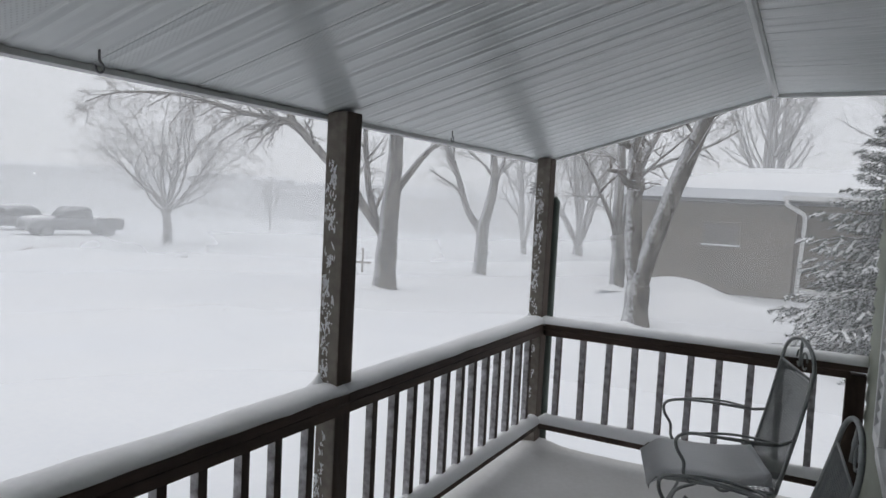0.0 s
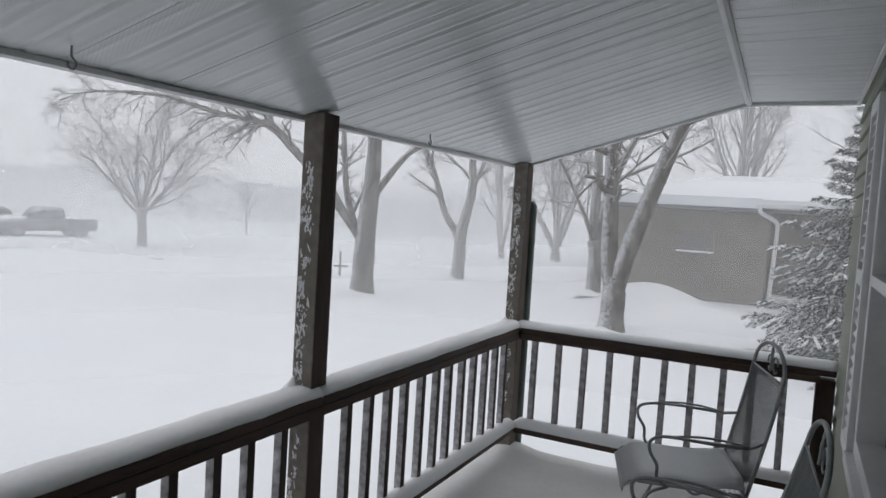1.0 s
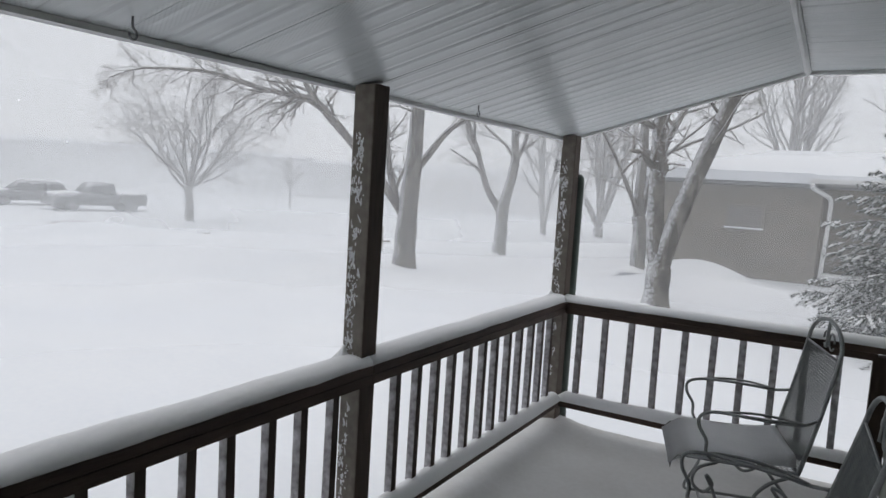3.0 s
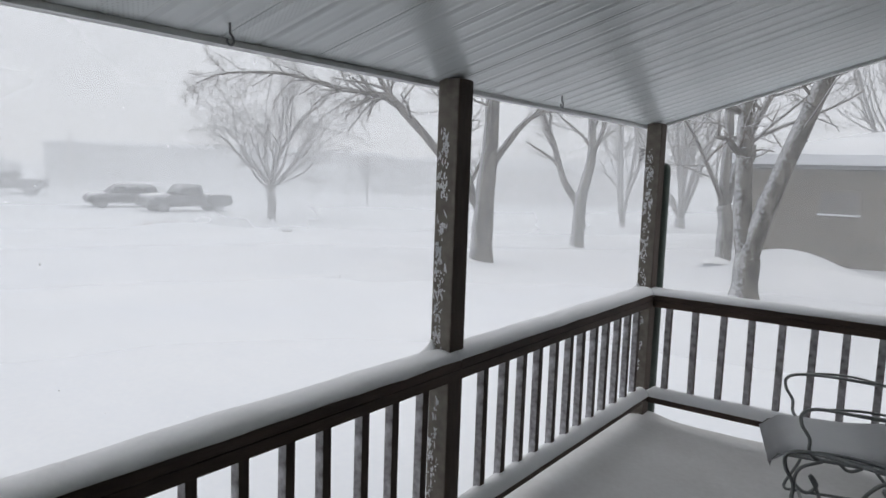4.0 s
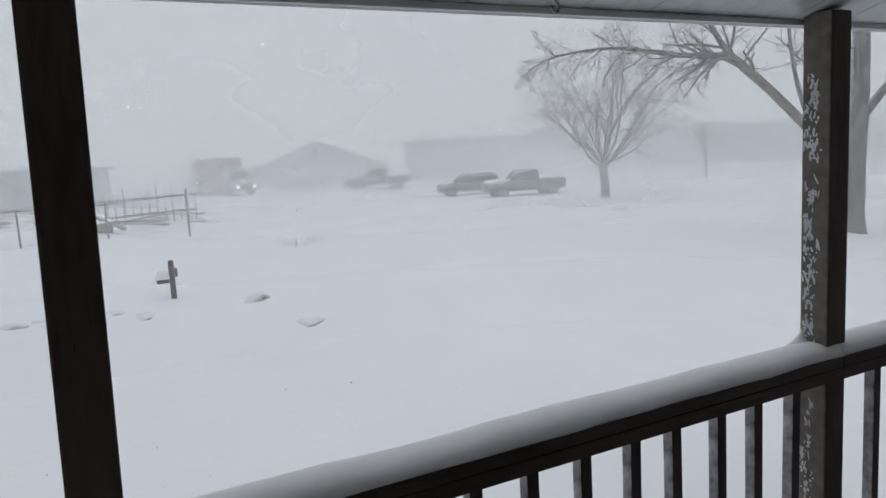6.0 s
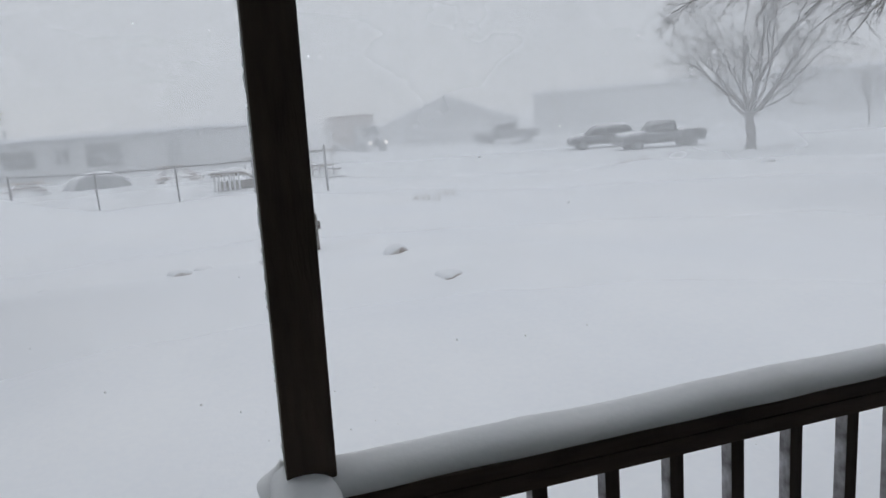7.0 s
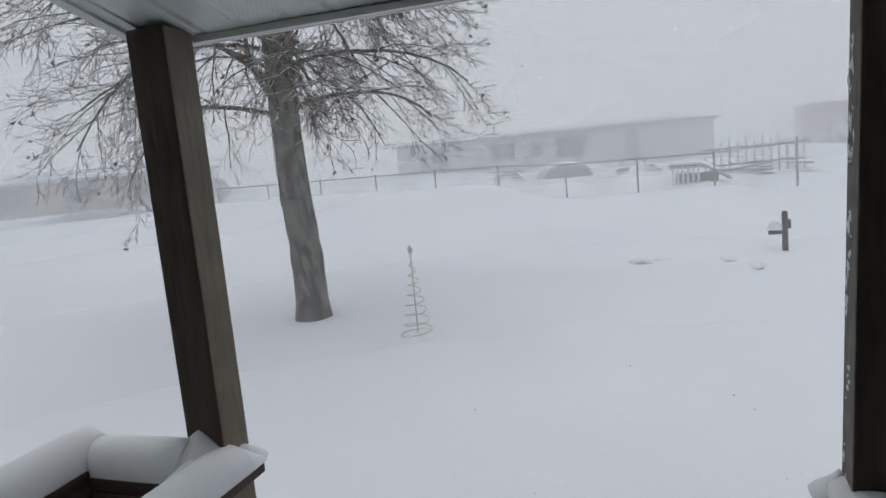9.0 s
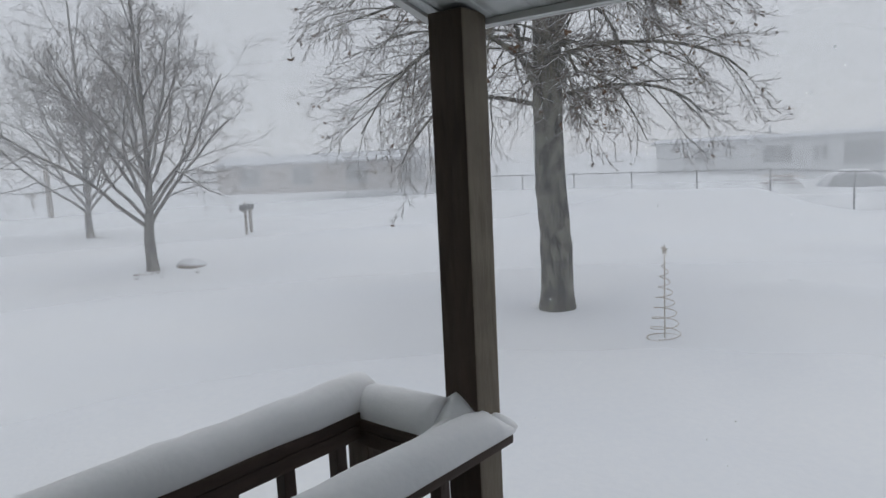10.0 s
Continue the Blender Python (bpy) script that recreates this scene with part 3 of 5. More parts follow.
def make_house_wall():
    wall = thing("wall_east", "house wall of sage green lap siding with a white framed window", "house wall", kind="structure")
    x0, x1 = WALL_X + 0.03, WALL_X + 0.22
    wy0, wy1, wz0, wz1 = -0.75, 0.72, 0.83, 2.12
    for a, b, c, d in ((-9.0, wy0, -1.2, 3.4), (wy1, 2.36, -1.2, 3.4), (wy0, wy1, -1.2, wz0), (wy0, wy1, wz1, 3.4)):
        part("wall_core", boxed(x0, x1, a, b, c, d), M_SIDING, wall)
    part("wall_core", boxed(x1, 6.0, 2.2, 2.36, -1.2, 3.4), M_SIDING, wall)
    part("wall_core", boxed(5.9, 6.0, -9, 2.2, -1.2, 3.4), M_SIDING, wall)
    part("wall_core", boxed(x1, 6.0, -9, -8.9, -1.2, 3.4), M_SIDING, wall)
    z = -0.1
    while z < 2.5:
        for a, b in ((-4.6, wy0 - 0.36), (wy1 + 0.36, 2.4)) if wz0 - 0.12 < z + 0.05 < wz1 + 0.05 else ((-4.6, 2.4),):
            bm = prism([(x0 - 0.004, z + 0.112), (x0 - 0.012, z + 0.112), (x0 - 0.03, z + 0.004), (x0 - 0.03, z), (x0 - 0.004, z)], a, b)
            part("siding_board", bm, M_SIDING, wall)
        z += 0.108
    win = thing("window_1", "dark house window in a white frame beside louvred shutters", "window", kind="structure")
    part("pane", boxed(x0 + 0.05, x0 + 0.06, wy0 + 0.05, wy1 - 0.05, wz0 + 0.05, wz1 - 0.05), M_SCREEN, win)
    for a, b, c, d in ((wy0, wy0 + 0.06, wz0, wz1), (wy1 - 0.06, wy1, wz0, wz1), (wy0 + 0.06, wy1 - 0.06, wz0, wz0 + 0.06), (wy0 + 0.06, wy1 - 0.06, wz1 - 0.06, wz1), (wy0 + 0.06, wy1 - 0.06, 1.46, 1.5)):
        part("window_frame", boxed(x0 - 0.045, x0 + 0.048, a, b, c, d, 0.004), M_TRIM, win)
    part("window_sill", boxed(x0 - 0.075, x0 + 0.02, wy0 - 0.03, wy1 + 0.03, wz0 - 0.045, wz0 - 0.002, 0.005), M_TRIM, win)
    part("back_wall", boxed(x0 + 0.5, x0 + 0.55, wy0 - 0.3, wy1 + 0.3, wz0 - 0.3, wz1 + 0.3), M_DARK, win)
    for y in (wy1 + 0.02, wy0 - 0.34):
        sh = thing("shutter", "pale grey-green louvred window shutter on the house wall", "shutter", pose(x0 - 0.032, y, wz0 - 0.05))
        h = wz1 - wz0 + 0.1
        for a, b, c, d in ((0, 0.045, 0, h), (0.275, 0.32, 0, h), (0.046, 0.274, 0, 0.06), (0.046, 0.274, h - 0.06, h), (0.046, 0.274, h / 2 - 0.03, h / 2 + 0.03)):
            part("stile", boxed(-0.035, 0, a, b, c, d, 0.003), M_TRIM, sh)
        for k in range(26):
            z = 0.075 + k * (h - 0.15) / 25
            if abs(z - h / 2) < 0.045:
                continue
            bm = prism([(-0.03, z - 0.012), (-0.026, z - 0.016), (-0.004, z + 0.012), (-0.008, z + 0.016)], 0.047, 0.273)
            part("slat", bm, M_TRIM, sh)


make_house_wall()


def hook(x, y, z):
    h = thing("plant_hook", "small dark metal hook screwed into the porch eave", "hook", pose(x, y, z), "eave hooks")
    pts = smoothed([(0, 0, 0.045), (0, 0, 0.012), (0.002, 0.008, 0.0), (0, 0.012, -0.012), (0, 0.003, -0.022), (0, -0.009, -0.016), (0, -0.01, -0.005)], 4)
    tubes("bent_rod", [(pts, 0.0035)], 6, M_GALV, h)


hook(0.03, -1.1, EAVE_Z - 0.03)
hook(0.06, 0.8, EAVE_Z - 0.02)

pipe = thing("standing_pipe", "dark green round capped pipe standing beside the corner post", "pipe", pose(0.04, 2.4, -0.2))
tubes("pipe_body", [([(0, 0, 0), (0, 0, 1.0), (0, 0, 1.86), (0, 0, 1.9), (-0.004, 0, 1.925), (-0.006, 0, 1.935)], [0.036, 0.036, 0.036, 0.034, 0.022, 0.006])], 14, M_GREEN_PIPE, pipe)
spring = thing("hanging_spring", "small dark coiled spring hanging beside the corner post", "spring", pose(-0.066, 2.24, 1.735))
tubes("coil", [([(0.022 * math.cos(a * 0.9), 0.022 * math.sin(a * 0.9), 0.008 * a / 2.2) for a in range(26)], 0.0028)], 5, M_DARK, spring)


# ---- wrought iron chairs ----
def make_chair(m, label):
    c = thing("patio_chair", label, "chair", m, "iron patio chairs")
    w = 0.265

    def lattice(name, corner, u, v, nu, nv, parent, r=0.0022, bend=None):
        """A net of slanting wires over the patch corner + a u + b v."""
        lines = []
        for s in (1, -1):
            for k in range(-nv, nu + nv):
                pts = []
                for i in range(nv * 2 + 1):
                    b = i / (nv * 2)
                    a = (k + s * b * nv * 0.5) / nu
                    if 0 <= a <= 1:
                        pts.append(corner + u * a + v * b + (bend(a, b) if bend else Vector()))
                if len(pts) > 1:
                    lines.append((pts[::4] + [pts[-1]] if len(pts) > 6 else [pts[0], pts[-1]], r))
        tubes(name, lines, 3, M_IRON, parent, "expanded metal mesh")

    # seat, backrest and their rims
    seat = tubes("seat", [([(0.34, -w, 0.4), (-0.15, -w, 0.385), (-0.15, w, 0.385), (0.34, w, 0.4), (0.34, -w, 0.4)], 0.009)], 8, M_IRON, c)
    lattice("seat_mesh", Vector((-0.15, -w, 0.385)), Vector((0, 2 * w, 0)), Vector((0.49, 0, 0.015)), 24, 20, seat)
    roll = [(0.34, 0.4), (0.38, 0.392), (0.405, 0.365), (0.41, 0.33)]
    bm = bmesh.new()
    cols = [[bm.verts.new((x, y, z)) for y in (-w, -w / 2, 0, w / 2, w)] for x, z in roll]
    for a, b in zip(cols, cols[1:]):
        for j in range(4):
            bm.faces.new((a[j], b[j], b[j + 1], a[j + 1]))
    bmesh.ops.solidify(bm, geom=bm.faces[:], thickness=0.005)
    part("seat_front", bm, M_IRON, seat, "", True)
    snow = bmesh.new()
    n = 14
    g = [[snow.verts.new((-0.14 + 0.56 * i / n, -w + 2 * w * j / n, 0)) for j in range(n + 1)] for i in range(n + 1)]
    for i, row in enumerate(g):
        for v in row:
            t = min(1, 6 * (1 - abs(v.co.y) / w) + 0.25) * min(1, (0.44 - v.co.x) / 0.08 + 0.1)
            fall = max(0, v.co.x - 0.33)
            v.co.z = 0.402 + t * (0.03 + ripple(v.co.x, v.co.y, 3, 7, 0.008) + 0.03 * max(0, -v.co.x / 0.15)) - fall * 0.6
    for i in range(n):
        for j in range(n):
            snow.faces.new((g[i][j], g[i + 1][j], g[i + 1][j + 1], g[i][j + 1]))
    bmesh.ops.solidify(snow, geom=snow.faces[:], thickness=0.012)
    part("seat_snow", snow, M_SNOW_FINE, c, "soft snow lying on the seat", True)
    low, high = Vector((-0.15, 0, 0.385)), Vector((-0.27, 0, 0.945))
    rise = high - low
    rim = [low + Vector((0, -w, 0))]
    rim += [low + rise * t + Vector((-0.006 * math.sin(t * 3.1), -w, 0)) for t in (0.25, 0.5, 0.75, 0.95)]
    hoop = [high + Vector((-0.015 * math.sin(a), -w * math.cos(a), 0.13 * math.sin(a))) for a in (math.pi * i / 14 for i in range(15))]
    rim = rim + hoop + [Vector((p.x, w, p.z)) for p in reversed(rim)]
    back = tubes("backrest", [(rim, 0.0095)], 8, M_IRON, c)
    lattice("back_mesh", low + Vector((0, -w, 0)), Vector((0, 2 * w, 0)), rise, 34, 40, back, 0.0019, lambda a, b: Vector((-0.006 * math.sin(b * 3.1), 0, -0.02 * b)))
    for s in (-1, 1):
        scroll = [high + Vector((-0.02, s * (0.045 + 0.04 * math.cos(a)), 0.03 + 0.04 * math.sin(a))) for a in (0.4 * i for i in range(15))]
        tubes("scroll", [(scroll, 0.005)], 5, M_IRON, back)
    tubes("finial", [([high + Vector((-0.01, 0, 0.0)), high + Vector((-0.015, 0, 0.1)), high + Vector((-0.015, 0, 0.135))], [0.006, 0.008, 0.003])], 6, M_IRON, back)
    tubes("top_bar", [([high + Vector((0.002, -w, -0.018)), high + Vector((0.002, w, -0.018))], 0.005)], 6, M_IRON, back)
    # arms: a bent bar with a leaf-shaped loop, curling down to the seat
    for s in (-1, 1):
        y = s * (w + 0.035)
        arm = tubes("armrest", [(smoothed([(-0.205, s * w, 0.645), (-0.14, y, 0.628), (-0.04, y + s * 0.02, 0.63), (0.1, y + s * 0.02, 0.638), (0.24, y, 0.638), (0.3, y, 0.612), (0.3, y, 0.56), (0.265, y, 0.5), (0.26, y - s * 0.01, 0.44), (0.23, s * w, 0.4)], 6), 0.008)], 7, M_IRON, c)
        tubes("arm_leaf", [(smoothed([(-0.14, y, 0.632), (-0.04, y + s * 0.04, 0.642), (0.08, y + s * 0.045, 0.647), (0.21, y + s * 0.01, 0.642), (0.08, y - s * 0.02, 0.647), (-0.04, y - s * 0.02, 0.642), (-0.14, y, 0.632)], 5), 0.006)], 6, M_IRON, arm)
        leg = tubes("leg", [(smoothed([(0.2, s * w, 0.39), (0.29, y, 0.36), (0.31, y, 0.29), (0.26, y, 0.25), (0.22, y, 0.29), (0.25, y, 0.33), (0.2, y, 0.2), (0.27, y, 0.03), (0.2, y, 0.012), (0.0, y, 0.012), (-0.26, y, 0.012)], 6), 0.008)], 7, M_IRON, c)
        tubes("spring_loop", [(smoothed([(-0.15, s * w, 0.38), (-0.02, y, 0.33), (0.04, y, 0.24), (-0.02, y, 0.16), (-0.1, y, 0.2), (-0.1, y, 0.28), (-0.04, y, 0.31), (-0.16, y, 0.16), (-0.28, y, 0.012)], 6), 0.009)], 7, M_IRON, leg)
    for x in (0.2, -0.26):
        tubes("stretcher", [([(x, -w - 0.03, 0.012), (x, w + 0.03, 0.012)], 0.008)], 7, M_IRON, c)
    return c


def face_to(x, y, heading, z=0.0):
    return Matrix.Translation((x, y, z)) @ Matrix.Rotation(radians(heading), 4, "Z")


make_chair(face_to(1.385, 1.46, 196.5), "grey wrought iron mesh armchair with snow on its seat")
make_chair(face_to(1.5, 0.24, 184) @ Matrix.Rotation(radians(-4), 4, "Y") @ Matrix.Diagonal((1, 1, 0.97, 1)), "grey wrought iron mesh armchair close to the house wall")


# ---- trees ----
def branch_out(out, p, d, length, r, level, deepest, rng, up, gnarl, kids, spread, taper=0.35, start=0.25):
    """Grows a limb and its children as polylines, level by level."""
    n = max(3, min(9, int(length / 0.3)))
    pull = up[min(level, len(up) - 1)]
    pts, radii = [p.copy()], [r]
    d = d.normalized()
    for i in range(n):
        d = (d + Vector((rng.gauss(0, gnarl), rng.gauss(0, gnarl), rng.gauss(0, gnarl) + pull))).normalized()
        p = p + d * (length / n)
        pts.append(p.copy())
        radii.append(max(0.004, r * (1 - (1 - taper) * (i + 1) / n)))
    out[level].append((pts, radii))
    if level >= deepest:
        return
    sprout(out, pts, radii, length, level, deepest, rng, up, gnarl, kids, spread, start)


def sprout(out, pts, radii, length, level, deepest, rng, up, gnarl, kids, spread, start=0.25):
    """Side shoots along a limb."""
    n = len(pts) - 1
    count = kids[min(level, len(kids) - 1)]
    for k in range(count):
        t = start + (1 - start) * (k + rng.random()) / count
        i = min(n - 1, int(t * n))
        q = pts[i].lerp(pts[i + 1], t * n - i)
        ahead = (pts[i + 1] - pts[i]).normalized()
        side = ahead.cross(Vector((rng.uniform(-1, 1), rng.uniform(-1, 1), rng.uniform(-1, 1)))).normalized()
        angle = radians(rng.uniform(*spread))
        go = ahead * math.cos(angle) + side * math.sin(angle)
        branch_out(out, q, go, length * rng.uniform(0.34, 0.6) * (1.15 - 0.5 * t), max(0.005, radii[i] * rng.uniform(0.35, 0.6)), level + 1, deepest, rng, up, gnarl * 1.1, kids, spread, 0.35, 0.15)


def bare_tree(label, x, y, trunk, radii, limbs, seed, deepest=3, up=0.05, gnarl=0.1, kids=(7, 6, 5), spread=(25, 55), bark=None, twig=None, buds=0, arms=(), right=(1, 0), bare=0.3):
    """trunk: points of the bole above the foot; limbs: (height share, direction, length, radius)."""
    rng = random.Random(seed)
    up = up if isinstance(up, tuple) else (up,)
    foot = ground_z(x, y) - 0.15
    tree = thing("tree", label, "tree", pose(x, y, foot), "bare yard trees")
    bole = smoothed([(0, 0, 0)] + [(a, b, c - foot) for a, b, c in trunk], 5)
    n = len(bole)
    r = [radii[0] + (radii[1] - radii[0]) * i / (n - 1) for i in range(n)]
    r[0] *= 1.35
    r[1] *= 1.12
    r = [q * (1 + ripple(i, seed, 0, 0.9, 0.1)) for i, q in enumerate(r)]
    tubes("trunk", [(bole, r)], 12, bark or M_BARK, tree)
    out = [[] for _ in range(deepest + 1)]
    for share, d, length, rad in limbs:
        i = min(n - 1, int(share * (n - 1)))
        branch_out(out, bole[i], Vector(d), length, rad, 0, deepest, rng, up, gnarl, kids, spread)
    for line, r0, r1, shoots in arms:
        pts = smoothed([(o * right[0], o * right[1], z - foot) for o, z in line], 5)
        rad = [r0 + (r1 - r0) * i / (len(pts) - 1) for i in range(len(pts))]
        out[0].append((pts, rad))
        run = sum((b - a).length for a, b in zip(pts, pts[1:]))
        sprout(out, pts, rad, min(run, 4.0) * 0.8, 0, deepest, rng, up, gnarl, (shoots, *kids[1:]), spread, bare)
    tubes("limbs", out[0], 8, bark or M_BARK, tree)
    if len(out) > 2:
        tubes("branches", out[1], 5, bark or M_BARK, tree, kind="stuff")
        rest = [line for lev in out[2:] for line in lev]
    else:
        rest = out[1]
    tubes("twigs", rest, 3, twig or M_TWIG, tree, kind="stuff")
    if buds:
        bm = bmesh.new()
        for pts, _ in rng.sample(out[-1], min(buds, len(out[-1]))):
            p = pts[-1]
            for _ in range(rng.choice((1, 1, 2, 3))):
                q = p + Vector((rng.uniform(-0.04, 0.04), rng.uniform(-0.04, 0.04), rng.uniform(-0.05, 0.01)))
                bmesh.ops.create_icosphere(bm, subdivisions=1, radius=rng.uniform(0.012, 0.024), matrix=Matrix.Translation(q) @ Matrix.Rotation(rng.uniform(0, 3), 4, (1, 0.4, 0.2)) @ Matrix.Diagonal((0.6, 0.8, 1.5, 1)))
        part("dry_leaves", bm, M_LEAF, tree, "withered brown leaf clusters", kind="stuff")
    # snow scooped up round the foot
    bm = bmesh.new()
    mound(bm, -radii[0] * 0.4, -radii[0] * 0.8, 0.1, radii[0] * 2.0, radii[0] * 1.6, 0.16, seed, 5, 18, 1.2)
    part("snow_collar", bm, M_SNOW_FINE, tree, "", True)
    return tree


def fan(rng, count, lean, length, rad, share=1.0, jitter=0.25, turn=0.0):
    """Limbs spread like a vase round the end of the trunk."""
    made = []
    for k in range(count):
        a = 2 * math.pi * (k + turn) / count + rng.uniform(-jitter, jitter)
        s = lean * rng.uniform(0.7, 1.25)
        made.append((share * rng.uniform(0.88, 1.0), (math.cos(a) * s, math.sin(a) * s, 1), length * rng.uniform(0.8, 1.15), rad * rng.uniform(0.7, 1.1)))
    return made


R = random.Random(11)
# spreading yard tree by the parked vehicles
bare_tree("bare spreading deciduous tree in the snowy yard", -29.4, 23.6, [(0, 0.05, -0.5), (-0.05, 0, 0.15), (0, 0, 0.6)], (0.27, 0.2), fan(R, 9, 1.3, 5.3, 0.06) + fan(R, 6, 0.6, 6.4, 0.075) + [(0.9, (0.1, 0.1, 1), 7.4, 0.13), (0.75, (-0.75, -0.5, 0.75), 5.6, 0.075), (0.75, (0.75, 0.5, 0.75), 5.6, 0.07)], 21, 3, (0.045, 0.02, 0.0, -0.01), 0.12, (10, 7, 4), (25, 62))
# thick trunk with a low fork and a long arching limb
bare_tree("thick-trunked bare tree plastered with blown snow", -9.4, 14.65, [(0, 0, -0.4), (0.05, 0, 0.9), (0.1, 0.05, 2.0), (0.12, 0.1, 3.2), (0.1, 0.1, 5.6)], (0.36, 0.17), [(0.97, (0.3, 0.4, 1), 3.5, 0.12), (0.97, (-0.4, 0.1, 1), 3.5, 0.12), (0.75, (0.1, -0.5, 0.8), 3.0, 0.08)], 22, 3, -0.02, 0.1, (7, 6, 5), (25, 60),
          arms=(([(-0.05, 0.4), (-0.33, 0.95), (-1.7, 2.6), (-2.71, 3.65), (-3.19, 3.76), (-4.3, 3.93), (-5.88, 4.29), (-7.58, 4.26), (-8.5, 3.96)], 0.15, 0.012, 40), ([(-1.7, 2.6), (-2.71, 3.65), (-3.26, 4.55), (-3.81, 5.85)], 0.11, 0.04, 8), ([(-0.1, 0.5), (-0.32, 1.05), (-0.6, 2.1), (-0.72, 3.4), (-0.9, 5.5)], 0.13, 0.05, 7), ([(0.2, 1.9), (0.55, 2.4), (1.08, 3.1), (1.66, 3.5), (2.6, 4.2), (3.2, 5.2)], 0.12, 0.03, 9), ([(-0.5, 1.2), (-0.95, 2.0), (-1.3, 3.3), (-1.5, 5.2)], 0.09, 0.03, 7)), right=(0.843, 0.537))
bare_tree("forked bare tree with snow packed on its bark", -9.46, 21.05, [(0.05, 0, -0.3), (0.08, 0, 0.8), (0.16, 0.08, 1.3), (0.34, 0.17, 2.4), (0.28, 0.15, 3.6), (0.1, 0.05, 6)], (0.27, 0.11), [(0.95, (-0.2, 0.2, 1), 3.0, 0.08), (0.8, (0.5, -0.2, 1), 3.0, 0.07), (0.7, (-0.5, -0.5, 1), 2.5, 0.06)], 23, 3, 0.02, 0.1, (7, 6, 5), (22, 55),
          arms=(([(0.05, 0.4), (-0.15, 0.85), (-0.57, 1.5), (-1.0, 2.8), (-1.4, 3.85), (-1.9, 5.2)], 0.16, 0.05, 8), ([(0.36, 2.2), (0.5, 2.7), (0.8, 3.6), (0.95, 5.2)], 0.12, 0.04, 7)), right=(0.89, 0.45))
bare_tree("slender multi-stemmed bare tree far across the snow", -12.7, 33.3, [(0, 0, -0.75), (0, 0, -0.6)], (0.17, 0.17), fan(R, 4, 0.16, 6.8, 0.14), 24, 3, 0.04, 0.06, (8, 6, 5))
bare_tree("vase-shaped multi-stemmed bare tree in the haze", -9.2, 31.9, [(0, 0, -0.5), (0, 0, -0.2)], (0.26, 0.24), fan(R, 8, 0.4, 6.8, 0.14), 25, 3, 0.05, 0.06, (8, 6, 5), (18, 42))
bare_tree("twin-stemmed bare tree with snow-streaked bark", -3.27, 17.0, [(0, 0, -0.2), (0, 0, 0.6), (-0.08, 0, 1.0)], (0.22, 0.19), [(0.97, (-0.06, 0, 1), 6.0, 0.15), (0.95, (0.2, 0.1, 1), 5.5, 0.13), (0.85, (-0.3, -0.4, 0.9), 3.0, 0.07)], 26, 3, 0.01, 0.05, (10, 6, 5), (35, 80))
bare_tree("leaning double-trunked bare tree with snow in its fork", -1.66, 12.44, [(0.02, 0, 0.0), (0.06, 0, 0.35), (0.52, 0.05, 1.9), (1.1, 0.1, 3.6), (1.9, 0.2, 6.2)], (0.27, 0.12), [(0.7, (0.5, -0.3, 0.5), 1.5, 0.035), (0.78, (-0.5, -0.2, 0.6), 1.5, 0.035), (0.82, (0.8, 0.1, 0.4), 1.7, 0.04), (0.86, (-0.6, 0.3, 0.5), 1.6, 0.035), (0.92, (0.3, -0.6, 0.5), 1.7, 0.04), (0.97, (0.6, 0.2, 0.6), 2.0, 0.05)], 27, 3, (-0.02, -0.05, -0.02, 0.04), 0.13, (6, 5, 5), (30, 75),
          arms=(([(0.02, 0.1), (-0.12, 0.8), (-0.17, 1.8), (-0.22, 3.0), (-0.2, 6.4)], 0.21, 0.11, 8),), right=(1.0, 0.1), bare=0.5)
bare_tree("tall bare tree behind the brick house", -0.9, 34.0, [(0, 0, 0.4), (0, 0, 1.6)], (0.4, 0.36), fan(R, 6, 0.17, 8.0, 0.17), 28, 3, 0.03, 0.07, (9, 6, 4), (22, 50))
bare_tree("bare treetop beyond the brick house roof", 5.6, 36.0, [(0, 0, 0.6), (0, 0, 2.6)], (0.3, 0.26), fan(R, 5, 0.27, 7.0, 0.15), 29, 3, 0.02, 0.07, (8, 6, 5), (22, 50))
# the big drooping tree before the entrance
droop = []
for k in range(30):
    a = 2 * math.pi * k * 0.382 + R.uniform(-0.2, 0.2)
    share = 0.56 + 0.42 * k / 30
    droop.append((share, (math.cos(a), math.sin(a), R.uniform(0.45, 0.95)), R.uniform(2.8, 3.9) * (1.0 - 0.12 * k / 30), R.uniform(0.03, 0.048)))
bare_tree("large bare tree with drooping twigs and a scarred trunk", -7.7, -8.05, [(-0.01, 0.0, 0.2), (-0.06, -0.1, 1.3), (-0.04, -0.1, 2.6), (0.0, -0.05, 4.2), (0.05, 0, 6.0)], (0.255, 0.19), droop + [(0.98, (0.3, 0.4, 1), 3.5, 0.1), (0.98, (-0.4, -0.2, 1), 3.5, 0.1)], 30, 3, (-0.15, -0.1, -0.05, 0.02), 0.09, (11, 6, 4), (16, 52), M_BARK_BIG, None, 420)
